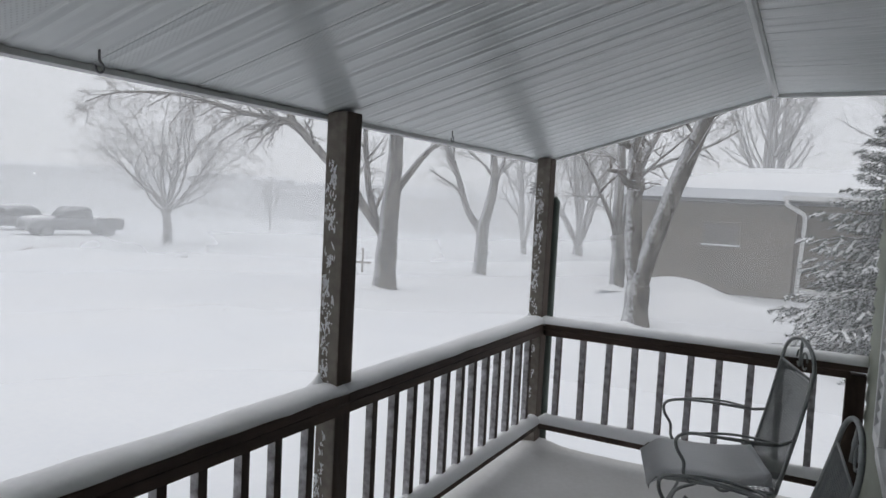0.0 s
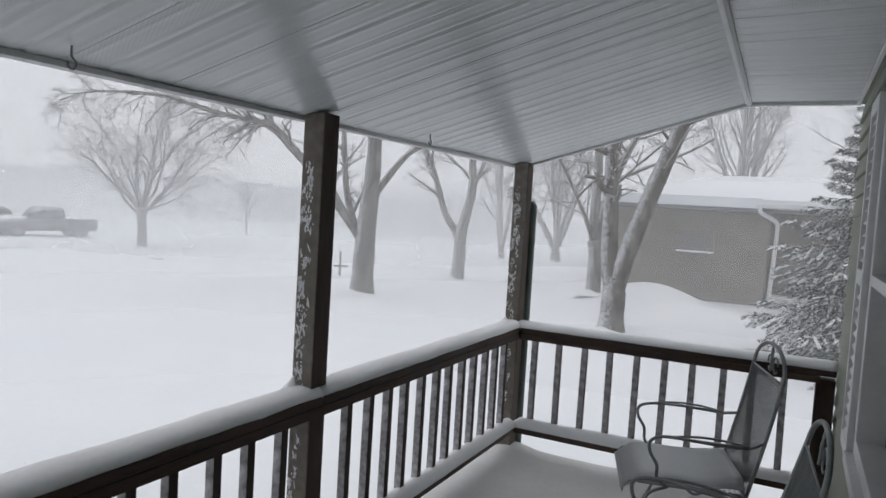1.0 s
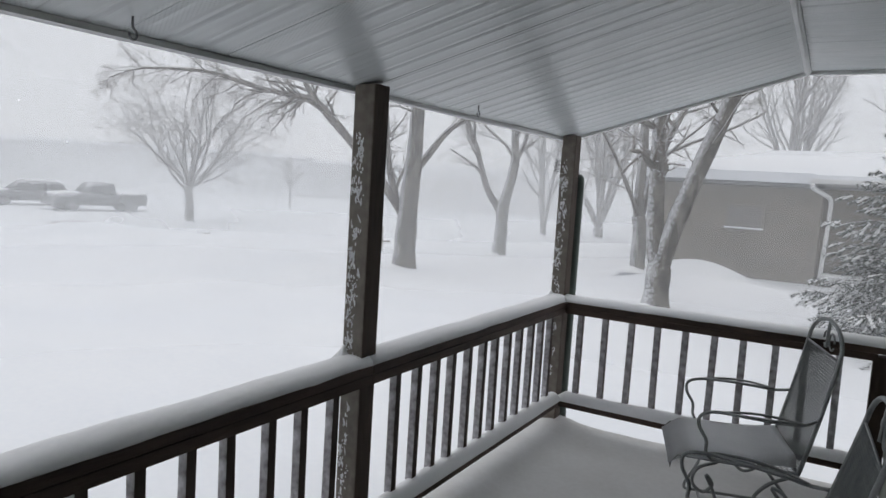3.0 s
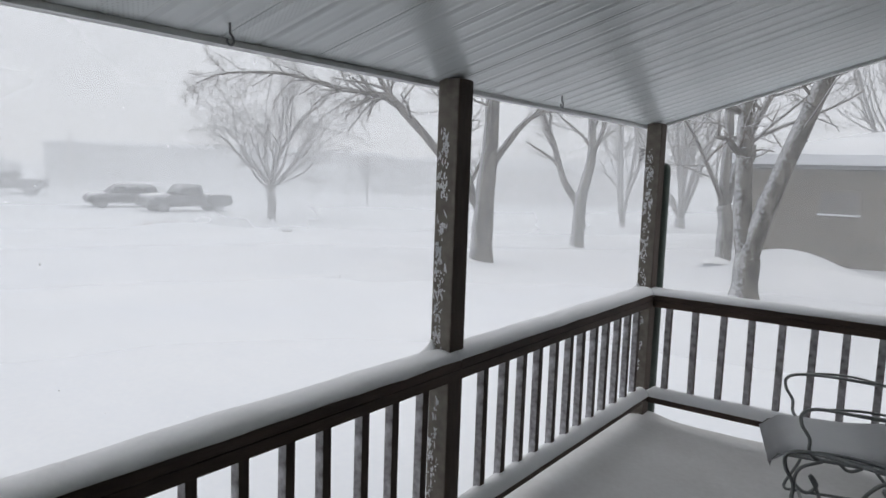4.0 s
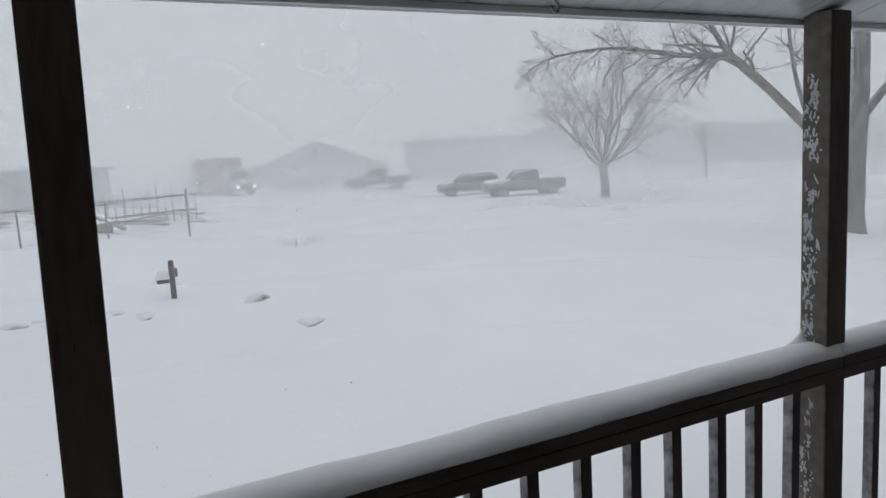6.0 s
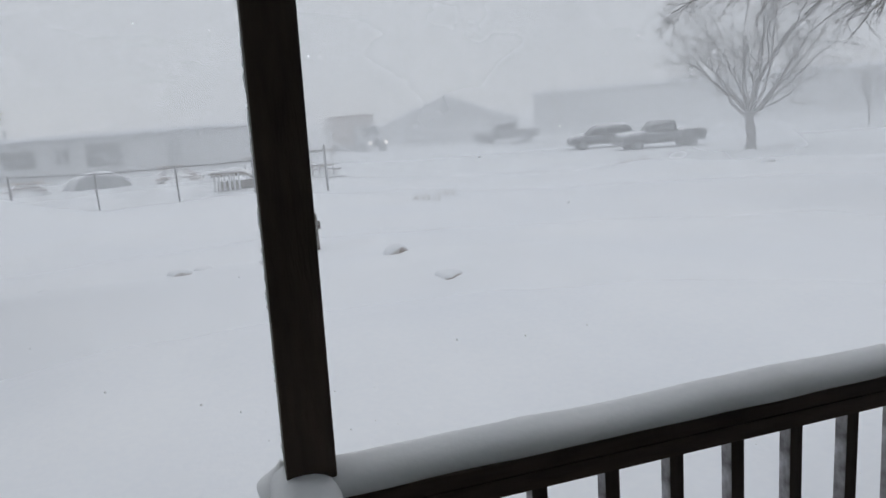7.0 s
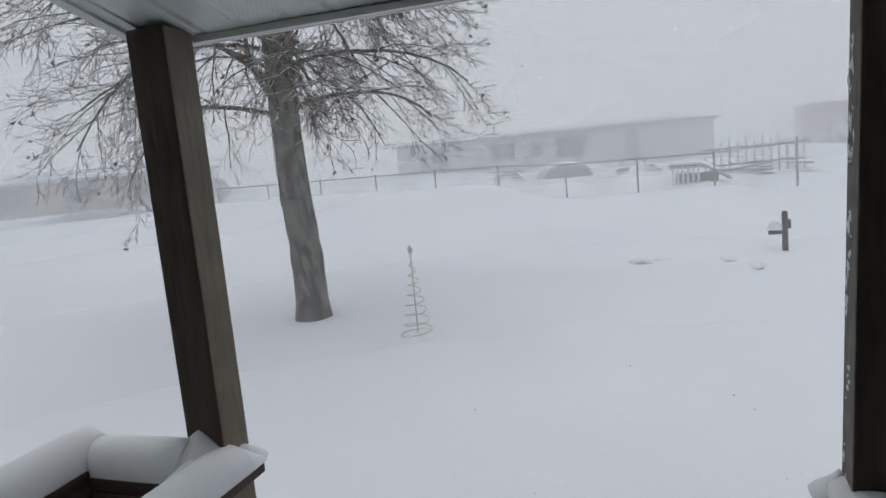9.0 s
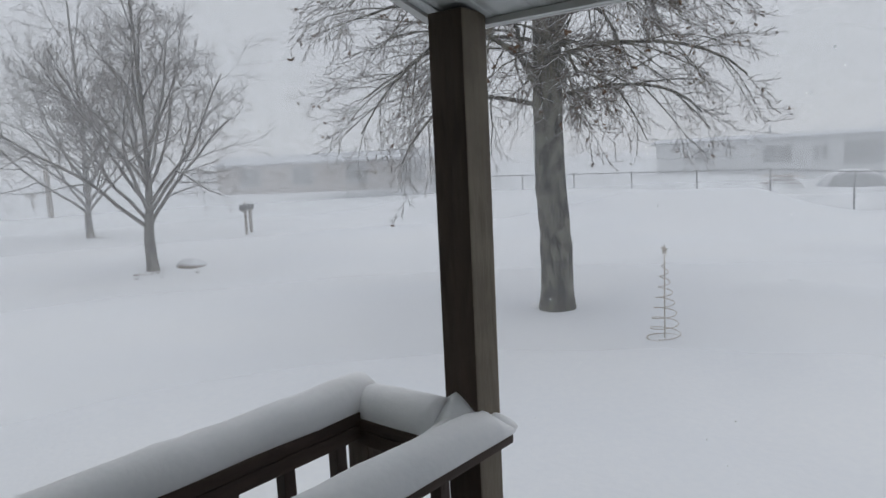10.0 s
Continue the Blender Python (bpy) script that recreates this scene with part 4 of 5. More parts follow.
for ob in [o for o in scene.objects if o.name.startswith("tree") and abs(o.location.x + 7.7) < 0.01]:
    bm = bmesh.new()
    bmesh.ops.create_icosphere(bm, subdivisions=3, radius=0.12, matrix=Matrix.Translation((0.0, -0.2, 2.0)) @ Matrix.Diagonal((1, 1, 2.2, 1)))
    for v in bm.verts:
        v.co += Vector((1, 1, 1)) * ripple(v.co.x, v.co.y, v.co.z, 9, 0.02)
    part("bark_knot", bm, M_BARK_BIG, ob, "", True)
    tubes("bark_snow", [(smoothed([(0.06, -0.285, 2.25), (0.07, -0.28, 2.45), (0.09, -0.265, 2.7), (0.085, -0.265, 2.95)], 5), [0.012 + 0.016 * math.sin(i * 0.21) for i in range(16)])], 7, M_SNOW_FINE, ob, "streak of snow caught in a bark scar")
# the two young trees by the mailboxes, each with a leader
for label, x, y, high, seed, wide in (("young bare tree with fine rising twigs", -6.45, -17.9, 6.2, 31, 3.2), ("spreading bare tree hazed by blowing snow", -9.1, -27.0, 8.0, 32, 4.4)):
    side = []
    for k in range(22):
        a = 2 * math.pi * k * 0.382 + R.uniform(-0.25, 0.25)
        share = 0.32 + 0.64 * k / 22
        side.append((share, (math.cos(a), math.sin(a), R.uniform(0.85, 1.3) + 0.6 * k / 22), wide * (1.15 - 0.6 * k / 22) * R.uniform(0.85, 1.15), 0.05 - 0.0013 * k))
    bare_tree(label, x, y, [(0.02, 0.0, 0.2), (-0.04, 0.05, 1.05), (-0.1, 0.02, 2.6), (-0.05, 0, high)], (0.14, 0.025), side, seed, 3, (0.04, 0.01, 0.01, 0.02), 0.1, (9, 6, 4), (22, 58))
bare_tree("slim sapling with a few rusty leaves", -38.5, 41.4, [(0, 0, -0.6), (0, 0, 0.6)], (0.09, 0.07), fan(R, 6, 0.5, 2.4, 0.05), 33, 2, 0.03, 0.08, (8, 6), (25, 50), None, M_LEAF)


def make_spruce(x, y, height, spread, seed):
    rng = random.Random(seed)
    base = ground_z(x, y) - 0.1
    t = thing("spruce_tree", "blue-green spruce with boughs weighed down by snow", "tree", pose(x, y, base))
    tubes("trunk", [([(0, 0, 0), (0, 0, height * 0.5), (0, 0, height)], [0.16, 0.09, 0.01])], 8, M_BARK, t)
    stems, verts, faces, sv, sf = [], [], [], [], []

    def blade(p, d, length, width):
        side = d.cross(Vector((rng.uniform(-1, 1), rng.uniform(-1, 1), rng.uniform(-1, 1)))).normalized() * width
        i = len(verts)
        verts.extend((p - side, p + side, p + d * length))
        faces.append((i, i + 1, i + 2))

    level = 0.15
    while level < height * 0.97:
        share = 1 - level / height
        reach = spread * share ** 0.85 * rng.uniform(0.85, 1.1) + 0.12
        number = int(5 + 5 * share)
        for k in range(number):
            a = 2 * math.pi * (k + rng.random()) / number
            out = Vector((math.cos(a), math.sin(a), 0))
            pts, p, d = [Vector((0, 0, level))], Vector((0, 0, level)), (out + Vector((0, 0, 0.25 - 0.3 * share))).normalized()
            ln = reach * rng.uniform(0.75, 1.1)
            for i in range(7):
                d = (d + Vector((rng.gauss(0, 0.05), rng.gauss(0, 0.05), -0.09 + 0.03 * i))).normalized()
                p = p + d * ln / 7
                pts.append(p.copy())
            loaded = rng.choice((0.1, 0.25, 0.5, 0.75))
            stems.append((pts, [0.018 - 0.0021 * i for i in range(8)]))
            for i in range(1, 8):
                for s in (-1, 1, 0):
                    if s == 0 and i < 7:
                        continue
                    along = (pts[i] - pts[i - 1]).normalized()
                    across = along.cross(Vector((0, 0, 1))).normalized() * s
                    tw = (along * 0.75 + across * 0.8 + Vector((0, 0, -0.28))).normalized()
                    tl = ln * 0.34 * (1.15 - i / 9) + 0.07
                    q = pts[i].copy()
                    m = max(4, int(tl / 0.042))
                    for j in range(m):
                        q = q + tw * (tl / m)
                        tw = (tw + Vector((0, 0, -0.03))).normalized()
                        for _ in range(13):
                            around = Vector((rng.gauss(0, 1), rng.gauss(0, 1), rng.gauss(0, 1))).normalized()
                            blade(q, (tw * 0.9 + around * 0.8).normalized(), rng.uniform(0.05, 0.085), 0.0075)
                        if rng.random() < loaded:
                            c = q + Vector((0, 0, 0.012))
                            w, h = rng.uniform(0.016, 0.042), rng.uniform(0.01, 0.026)
                            i0 = len(sv)
                            sv.append(c + Vector((0, 0, h)))
                            for n in range(6):
                                b = n * math.pi / 3 + rng.random() * 0.4
                                sv.append(c + tw * (w * 2.0 * math.cos(b)) + tw.cross(Vector((0, 0, 1))) * (w * math.sin(b)) + Vector((0, 0, -0.006)))
                            sf.extend((i0, i0 + 1 + n, i0 + 1 + (n + 1) % 6) for n in range(6))
        level += 0.15 + 0.06 * rng.random()
    tubes("boughs", stems, 4, M_BARK, t, kind="stuff")
    for name, v, f, mat, label in (("needles", verts, faces, M_NEEDLE, ""), ("bough_snow", sv, sf, M_SNOW_FINE, "snow lying in clumps along the boughs")):
        me = bpy.data.meshes.new(name)
        me.from_pydata(v, [], f)
        part_mesh(name, me, mat, t, label, name == "bough_snow", "stuff")


make_spruce(3.0, 11.5, 5.4, 2.0, 41)


# ---- neighbouring houses ----
def windowed(parent, x, z, w, h, y, mat_frame=None, split=True, glass=None):
    """A window on a wall that faces -y of its house."""
    win = part("window", boxed(x - w / 2 - 0.05, x + w / 2 + 0.05, y - 0.05, y - 0.002, z - 0.05, z + h + 0.05, 0.01), mat_frame or M_TRIM, parent)
    part("pane", boxed(x - w / 2, x + w / 2, y - 0.056, y - 0.051, z, z + h), glass or M_GLASS_DARK, win)
    if split:
        part("mullion", boxed(x - 0.02, x + 0.02, y - 0.066, y - 0.057, z, z + h), mat_frame or M_TRIM, win)
    return win


# window pane with the grey of the reflected sky put into its base colour
M_PANE_SKY = material("sky_grey_window", (0.2, 0.19, 0.18), (0.3, 0.28, 0.27), 3, 0.25, 0, 0.05)


def make_brick_house():
    h = thing("brick_house", "tan brick house with a snow-covered hip roof and white gutter", "house", pose(0, 0, 0))
    part("wall", boxed(-3.4, 0.95, 19.6, 28, -1.4, 2.05), M_BRICK, h)
    part("wall", boxed(0.952, 9, 21.0, 28, -1.4, 2.1), M_BRICK, h)
    win = windowed(h, -0.98, 0.85, 0.95, 0.6, 19.6, M_BRICK, False, M_PANE_SKY)
    part("sill_snow", boxed(-1.5, -0.46, 19.46, 19.54, 0.8, 0.85, 0.015), M_SNOW_FINE, win)
    # roof: a thin eave with a thick sheet of snow
    part("eave", boxed(-3.8, 0.7, 19.2, 28.4, 2.06, 2.17, 0.01), M_WALL_GREY, h)
    bm = bmesh.new()
    low = [bm.verts.new(p) for p in ((-3.85, 19.15, 2.175), (0.75, 19.15, 2.175), (0.75, 18.95, 2.31), (9.5, 18.95, 2.31), (9.5, 28.5, 2.31), (-3.85, 28.5, 2.175))]
    mid = [bm.verts.new((v.co.x, v.co.y, 2.42 + 0.2 * (v.co.y - 18.95) if v.co.y < 20 else v.co.z + 0.12)) for v in low]
    for i in range(6):
        j = (i + 1) % 6
        bm.faces.new((low[i], low[j], mid[j], mid[i]))
    top = [bm.verts.new((-0.6, 23.6, 3.35)), bm.verts.new((8, 23.6, 3.35))]
    bm.faces.new((mid[0], mid[1], mid[2], mid[3], top[1], top[0]))
    bm.faces.new((mid[3], mid[4], top[1]))
    bm.faces.new((mid[4], mid[5], top[0], top[1]))
    bm.faces.new((mid[5], mid[0], top[0]))
    part("roof_snow", bm, M_SNOW, h, "thick smooth snow on the roof")
    part("porch_eave", boxed(0.705, 9.4, 18.9, 21.2, 2.185, 2.3, 0.01), M_TRIM, h)
    part("gutter", prism([(0, 0), (0.1, 0), (0.12, 0.1), (0.1, 0.11), (-0.02, 0.11)], 0, 6.5, 0.006), M_TRIM, h).matrix_basis = Matrix.Translation((0.62, 18.88, 2.2)) @ Matrix.Rotation(radians(-90), 4, "Z")
    tubes("downspout", [(smoothed([(0.72, 18.78, 2.18), (0.74, 18.8, 2.06), (0.98, 19.3, 1.92), (1.16, 19.5, 1.75), (1.16, 19.5, 1.2), (1.12, 19.5, 0.2), (1.08, 19.5, -0.55), (1.0, 19.4, -0.7)], 5), 0.06)], 8, M_TRIM, h, "white metal downspout")
    part("ledge", boxed(1.0, 5.5, 19.4, 20.9, -1.3, -0.42, 0.02), M_BRICK, h)
    bm = snow_bar(4.4, 1.5, 0.12, 7)
    ob = part("ledge_snow", bm, M_SNOW_FINE, h, "", True)
    ob.location = (1.05, 20.15, -0.42)
    part("ledge_rail", boxed(1.1, 4.5, 19.36, 19.395, -0.3, -0.25, 0.005), M_TRIM, h)


make_brick_house()


def low_house(name, label, m, length, depth, wall_h, rise, wall_mat, gable, windows=(), group="", extras=()):
    """A far house along its own x with its front at y = 0; gable: ridge runs away from the front."""
    h = thing(name, label, "house", m, group)
    part("wall", boxed(0, length, 0, depth, -1.5, wall_h), wall_mat, h)
    if gable:
        part("gable", prism([(0.01, wall_h), (length - 0.01, wall_h), (length / 2, wall_h + rise)], 0.0, 0.2), wall_mat, h)
        for a, b in (((-0.5, wall_h - 0.15), (length / 2, wall_h + rise + 0.05)), ((length / 2, wall_h + rise + 0.05), (length + 0.5, wall_h - 0.15))):
            part("roof_snow", prism([a, b, (b[0], b[1] + 0.25), (a[0], a[1] + 0.25)], -0.4, depth + 0.4), M_SNOW, h)
    else:
        part("eave", boxed(-0.3, length + 0.3, -0.3, depth + 0.3, wall_h + 0.002, wall_h + 0.16, 0.02), M_WALL_GREY, h)
        part("roof_snow", prism([(-0.32, wall_h + 0.165), (length + 0.32, wall_h + 0.165), (length - min(2, rise * 2), wall_h + 0.3 + rise), (min(2, rise * 2), wall_h + 0.3 + rise)], -0.32, depth + 0.32, 0.05), M_SNOW, h)
    for x, z, w, hh in windows:
        windowed(h, x, z, w, hh, 0.0)
    return h


def along(x0, y0, x1, y1, z):
    """A pose whose x runs from the first point to the second; returns it and the length."""
    a = math.atan2(y1 - y0, x1 - x0)
    return Matrix.Translation((x0, y0, z)) @ Matrix.Rotation(a, 4, "Z"), math.hypot(x1 - x0, y1 - y0)


m, n = along(-53.5, -25.5, -45.1, -2.3, -0.5)
home = low_house("mobile_home", "long pale mobile home with a flat snowy roof", m, n, 4.5, 2.35, 0.12, M_WALL_PALE, False, ((n - 8.3, 0.6, 2.4, 1.5), (n - 14, 0.8, 2.2, 1.2), (n - 11, 0.9, 0.9, 1.0), (4.5, 0.9, 1.4, 1.1)))
part("door", boxed(n - 4.2, n - 3.3, -0.06, -0.002, 0.0, 2.0, 0.01), M_WALL_GREY, home)
tubes("vent_pipe", [([(n - 16, 2, 2.5), (n - 16, 2, 3.4)], 0.08)], 8, M_WALL_GREY, home)
m, n = along(-77.0, 13.4, -72.3, 28.6, -1.2)
gabled = low_house("gabled_house", "wide gabled house faint in the blowing snow", m, n, 14, 1.9, 3.0, M_WALL_GREY, True, ((n * 0.3, 0.3, 1.4, 1.0), (n * 0.62, 0.3, 1.4, 1.0)))
m, n = along(-80.0, 34.0, -57.0, 66.0, -1.4)
low_house("long_building", "long low grey building lost in the haze", m, n, 10, 4.6, 0.3, M_WALL_GREY, False, [(3 + 5.2 * k, 1.4, 1.6, 1.3) for k in range(7)])
low_house("long_building", "low grey outbuilding at the back of the yard", along(-60, 66, -40.5, 66.5, -1.4)[0], 19.5, 8, 4.2, 0.3, M_WALL_GREY, False, [(3 + 5 * k, 1.4, 1.4, 1.2) for k in range(3)])
m, n = along(-37.6, 55.5, -21.5, 62.0, -1.3)
low_house("neighbour_house", "low tan house with a shallow roof behind the trees", m, n, 9, 3.2, 0.9, M_WALL_TAN, False, ((3, 0.9, 1.3, 1.1), (7.5, 0.9, 1.8, 1.2), (12, 0.9, 1.3, 1.1)))
m, n = along(-31.3, -53.6, -39.6, -35.7, -0.6)
low_house("long_shed", "long low shed under a snowy roof", m, n, 8, 2.3, 0.5, M_WALL_TAN, False, [(3 + 4.6 * k, 0.7, 1.8, 1.4) for k in range(4)])

# open carport with a vehicle under it
cp = thing("carport", "thin-posted carport roof carrying snow", "carport", pose(-31.4, -32.0, -0.6))
for px, py in ((0, 0), (3.2, -2.8), (-3.5, -3.5), (-0.3, -6.5)):
    tubes("post", [([(px, py, -0.3), (px, py, 2.3)], 0.06)], 6, M_WOOD_GREY, cp)
part("roof", boxed(-4, 3.7, -7, 0.5, 2.3, 2.42, 0.02), M_WALL_PALE, cp)
part("roof_snow", boxed(-4.05, 3.75, -7.05, 0.55, 2.424, 2.6, 0.06), M_SNOW, cp)


# ---- vehicles ----
def wheel(parent, x, y, r, width=0.22):
    bm = bmesh.new()
    bmesh.ops.create_cone(bm, cap_ends=True, segments=20, radius1=r, radius2=r, depth=width, matrix=Matrix.Translation((x, y, r)) @ Matrix.Rotation(math.pi / 2, 4, "X"))
    bmesh.ops.bevel(bm, geom=[e for e in bm.edges if len(e.link_faces) == 2 and max(len(f.verts) for f in e.link_faces) > 4], offset=0.03, segments=2, affect="EDGES")
    tyre = part("wheel", bm, M_RUBBER, parent)
    bm = bmesh.new()
    for s in (-1, 1):
        bmesh.ops.create_cone(bm, cap_ends=True, segments=14, radius1=r * 0.58, radius2=r * 0.5, depth=0.02, matrix=Matrix.Translation((x, y + s * (width / 2 + 0.006), r)) @ Matrix.Rotation(s * math.pi / 2, 4, "X"))
    part("rim", bm, M_GALV, tyre)


def shell(name, outline, half, mat, parent, label="", inset=0.0, bevel=0.05):
    """A body panel from a side outline in x and z; the top edge may be drawn in."""
    bm = prism(outline, -half, half)
    if inset:
        zs = [z for _, z in outline]
        lo, hi = min(zs), max(zs)
        for v in bm.verts:
            v.co.y *= 1 - inset * (v.co.z - lo) / (hi - lo)
    bmesh.ops.bevel(bm, geom=bm.edges[:], offset=bevel, segments=2, affect="EDGES")
    return part(name, bm, mat, parent, label, True)


def pickup(m, label, paint):
    v = thing("pickup_truck", label, "pickup truck", m, "parked vehicles")
    body = shell("body", [(-2.65, 0.45), (2.6, 0.4), (2.66, 0.75), (2.6, 1.0), (1.2, 1.1), (-2.65, 1.12)], 0.95, paint, v)
    cab = shell("cab", [(-0.85, 1.05), (1.02, 1.08), (0.52, 1.7), (0.4, 1.76), (-0.62, 1.77), (-0.78, 1.7)], 0.9, paint, v, "", 0.14)
    for s in (-1, 1):
        part("side_window", prism([(-0.62, 1.16), (0.1, 1.16), (0.1, 1.62), (-0.6, 1.64)], s * 0.875, s * 0.835), M_GLASS_DARK, cab)
        part("side_window", prism([(0.18, 1.16), (0.82, 1.16), (0.46, 1.62), (0.18, 1.62)], s * 0.875, s * 0.835), M_GLASS_DARK, cab)
        part("headlight", boxed(2.6, 2.675, s * 0.86 - 0.12, s * 0.86 + 0.08, 0.72, 0.92, 0.02), M_LAMP, v)
        for x in (-1.75, 1.7):
            wheel(v, x, s * 0.84, 0.38)
    part("bed_snow", boxed(-2.58, -0.9, -0.86, 0.86, 1.02, 1.2, 0.06), M_SNOW_FINE, v)
    part("hood_snow", prism([(1.2, 1.1), (2.55, 1.0), (2.5, 1.12), (1.8, 1.19), (1.25, 1.21)], -0.84, 0.84, 0.03), M_SNOW_FINE, v, "snow on the bonnet")
    part("bumper", boxed(2.62, 2.78, -0.9, 0.9, 0.42, 0.62, 0.03), M_GALV, v)
    part("tailgate", boxed(-2.72, -2.655, -0.85, 0.85, 0.6, 1.1, 0.02), paint, v)
    return v


def wagon(m, label, paint):
    v = thing("parked_car", label, "car", m, "parked vehicles")
    shell("body", [(-2.2, 0.42), (2.2, 0.4), (2.28, 0.7), (2.15, 0.92), (1.1, 1.02), (-2.25, 1.05)], 0.9, paint, v)
    cab = shell("cabin", [(-2.15, 1.0), (1.2, 1.0), (0.5, 1.55), (0.1, 1.64), (-1.5, 1.62), (-1.95, 1.45)], 0.85, paint, v, "", 0.16)
    for s in (-1, 1):
        for a, b in ((-1.85, -1.1), (-1.0, -0.2), (-0.1, 0.75)):
            part("side_window", prism([(a, 1.1), (b, 1.1), (b - 0.12, 1.48), (a + 0.08, 1.48)], s * 0.83, s * 0.785), M_GLASS_DARK, cab)
        part("headlight", boxed(2.2, 2.285, s * 0.68 - 0.14, s * 0.68 + 0.14, 0.66, 0.82, 0.02), M_LAMP, v)
        for x in (-1.4, 1.4):
            wheel(v, x, s * 0.8, 0.34)
    part("roof_snow", boxed(-1.6, 0.2, -0.66, 0.66, 1.61, 1.72, 0.04), M_SNOW_FINE, v)
    part("hood_snow", prism([(1.15, 1.0), (2.1, 0.92), (2.05, 1.02), (1.2, 1.12)], -0.78, 0.78, 0.03), M_SNOW_FINE, v)
    return v


pickup(face_to(-37.6, 23.6, 258, ground_z(-37.6, 23.2) - 0.12), "dark pickup truck with snow on its bonnet and bed", M_PAINT_DARK)
wagon(face_to(-43.2, 22.6, 252, ground_z(-43.8, 23.2) - 0.1), "dark grey estate car parked nose-out in the snow", M_PAINT_GREY)
pickup(face_to(-55.5, 20.4, 232, ground_z(-55.5, 20.4) - 0.05), "grey pickup truck faint in the blowing snow", M_PAINT_GREY)
for k, (x, y) in enumerate(((-66.0, 16.0), (-67.5, 20.0))):
    wagon(face_to(x, y, 215, ground_z(x, y) - 0.05), "car parked before the gabled house, barely visible", M_PAINT_GREY)
wagon(face_to(-37.0, -33.2, 262, -0.62), "grey car parked under the carport", M_PAINT_GREY)

# box truck with its headlights on
bt = thing("box_truck", "pale box truck with lit headlights facing the yard", "truck", face_to(-59.3, 8.6, 20, -0.98), "parked vehicles")
part("cargo_box", boxed(-4.6, 0.2, -1.15, 1.15, 0.7, 3.3, 0.04), M_WALL_TAN, bt)
shell("cab", [(0.3, 0.5), (2.5, 0.5), (2.55, 1.2), (1.7, 1.45), (1.2, 2.3), (0.3, 2.4)], 1.0, M_PAINT_WHITE, bt, "", 0.08)
part("windscreen", prism([(1.26, 2.16), (1.68, 1.52), (1.72, 1.54), (1.3, 2.18)], -0.78, 0.78), M_GLASS_DARK, bt)
part("grille", boxed(2.5, 2.57, -0.5, 0.5, 0.65, 1.1, 0.02), M_DARK, bt)
M_LIT = bpy.data.materials.new("lit_headlight")
M_LIT.use_nodes = True
M_LIT.node_tree.nodes["Principled BSDF"].inputs["Emission Color"].default_value = (1, 0.93, 0.8, 1)
M_LIT.node_tree.nodes["Principled BSDF"].inputs["Emission Strength"].default_value = 1.3
for s in (-1, 1):
    part("headlight", boxed(2.53, 2.6, s * 0.78 - 0.13, s * 0.78 + 0.13, 0.75, 1.0, 0.02), M_LIT, bt, "lit headlight")
    for x in (-3.4, 1.6):
        wheel(bt, x, s * 0.95, 0.45, 0.28)


# ---- chain link fence ----
def make_fence():
    spots = [(-23.4, 0.75)] + [(-22.3 - 0.02 * k, -1.75 - 2.35 * k) for k in range(9)]
    f = thing("chain_link_fence", "low chain link fence standing in drifted snow", "fence", pose(-22.3, 0, 0))
    tops = []
    for k, (x, y) in enumerate(spots):
        z = 0.72 if k else 0.95
        if k > 3:
            z = 0.85
        tops.append(Vector((x + 22.3, y, z - (0.05 if k else 0.2))))
        tubes("post", [([(x + 22.3, y, -1.2), (x + 22.3, y, z)], 0.03 if k else 0.045)], 7, M_GALV, f)
    tubes("top_rail", [([a, b], 0.02) for a, b in zip(tops, tops[1:])][:1] + [(tops[1:], 0.02)], 6, M_GALV, f)
    lines = []
    for a, b in zip(tops, tops[1:]):
        run = (b - a).length
        n = int(run / 0.11)
        for k in range(-10, n):
            for s in (1, -1):
                u0, u1 = (k, k + 11) if s > 0 else (k + 11, k)
                p, q = Vector((u0 / n, 0)), Vector((u1 / n, 1.2))
                t0, t1 = 0.0, 1.0
                if not (0 <= u0 <= n and 0 <= u1 <= n):
                    continue
                lines.append(([a.lerp(b, p.x), a.lerp(b, q.x) + Vector((0, 0, -1.2))], 0.0028))
    tubes("wire_mesh", lines, 3, M_GALV, f, kind="stuff")


make_fence()

# timber stand with a sloping snowy top beside the fence
st = thing("pallet_stand", "weathered pallet leaning under snow near the fence", "pallet", face_to(-24.6, -2.5, 80, ground_z(-24.6, -2.5) - 0.1) @ Matrix.Diagonal((0.66, 0.66, 0.75, 1)))
for k in range(6):
    part("slat", boxed(-0.9 + k * 0.26, -0.78 + k * 0.26, -0.02, 0.02, 0, 0.95, 0.006), M_TRIM, st)
part("rail", boxed(-1.0, 1.0, 0.022, 0.07, 0.85, 0.95, 0.006), M_WOOD_GREY, st)
part("board", prism([(-1.1, 0.96), (0.7, 0.96), (2.0, 0.25), (2.0, 0.3), (0.7, 1.03), (-1.1, 1.03)], -0.1, 0.9), M_WOOD_GREY, st)
part("board_snow", prism([(-1.0, 1.034), (0.7, 1.034), (1.4, 0.68), (1.3, 0.8), (0.6, 1.15), (-0.9, 1.12)], -0.05, 0.85, 0.03), M_SNOW_FINE, st)
part("back_panel", boxed(-0.8, 1.4, 0.5, 0.54, 0, 0.6), M_WOOD_GREY, st)
rng = random.Random(77)
boat = thing("covered_boat", "low tarpaulin-covered boat under patchy snow", "boat", face_to(-34.5, -8.4, 82, 0.0))
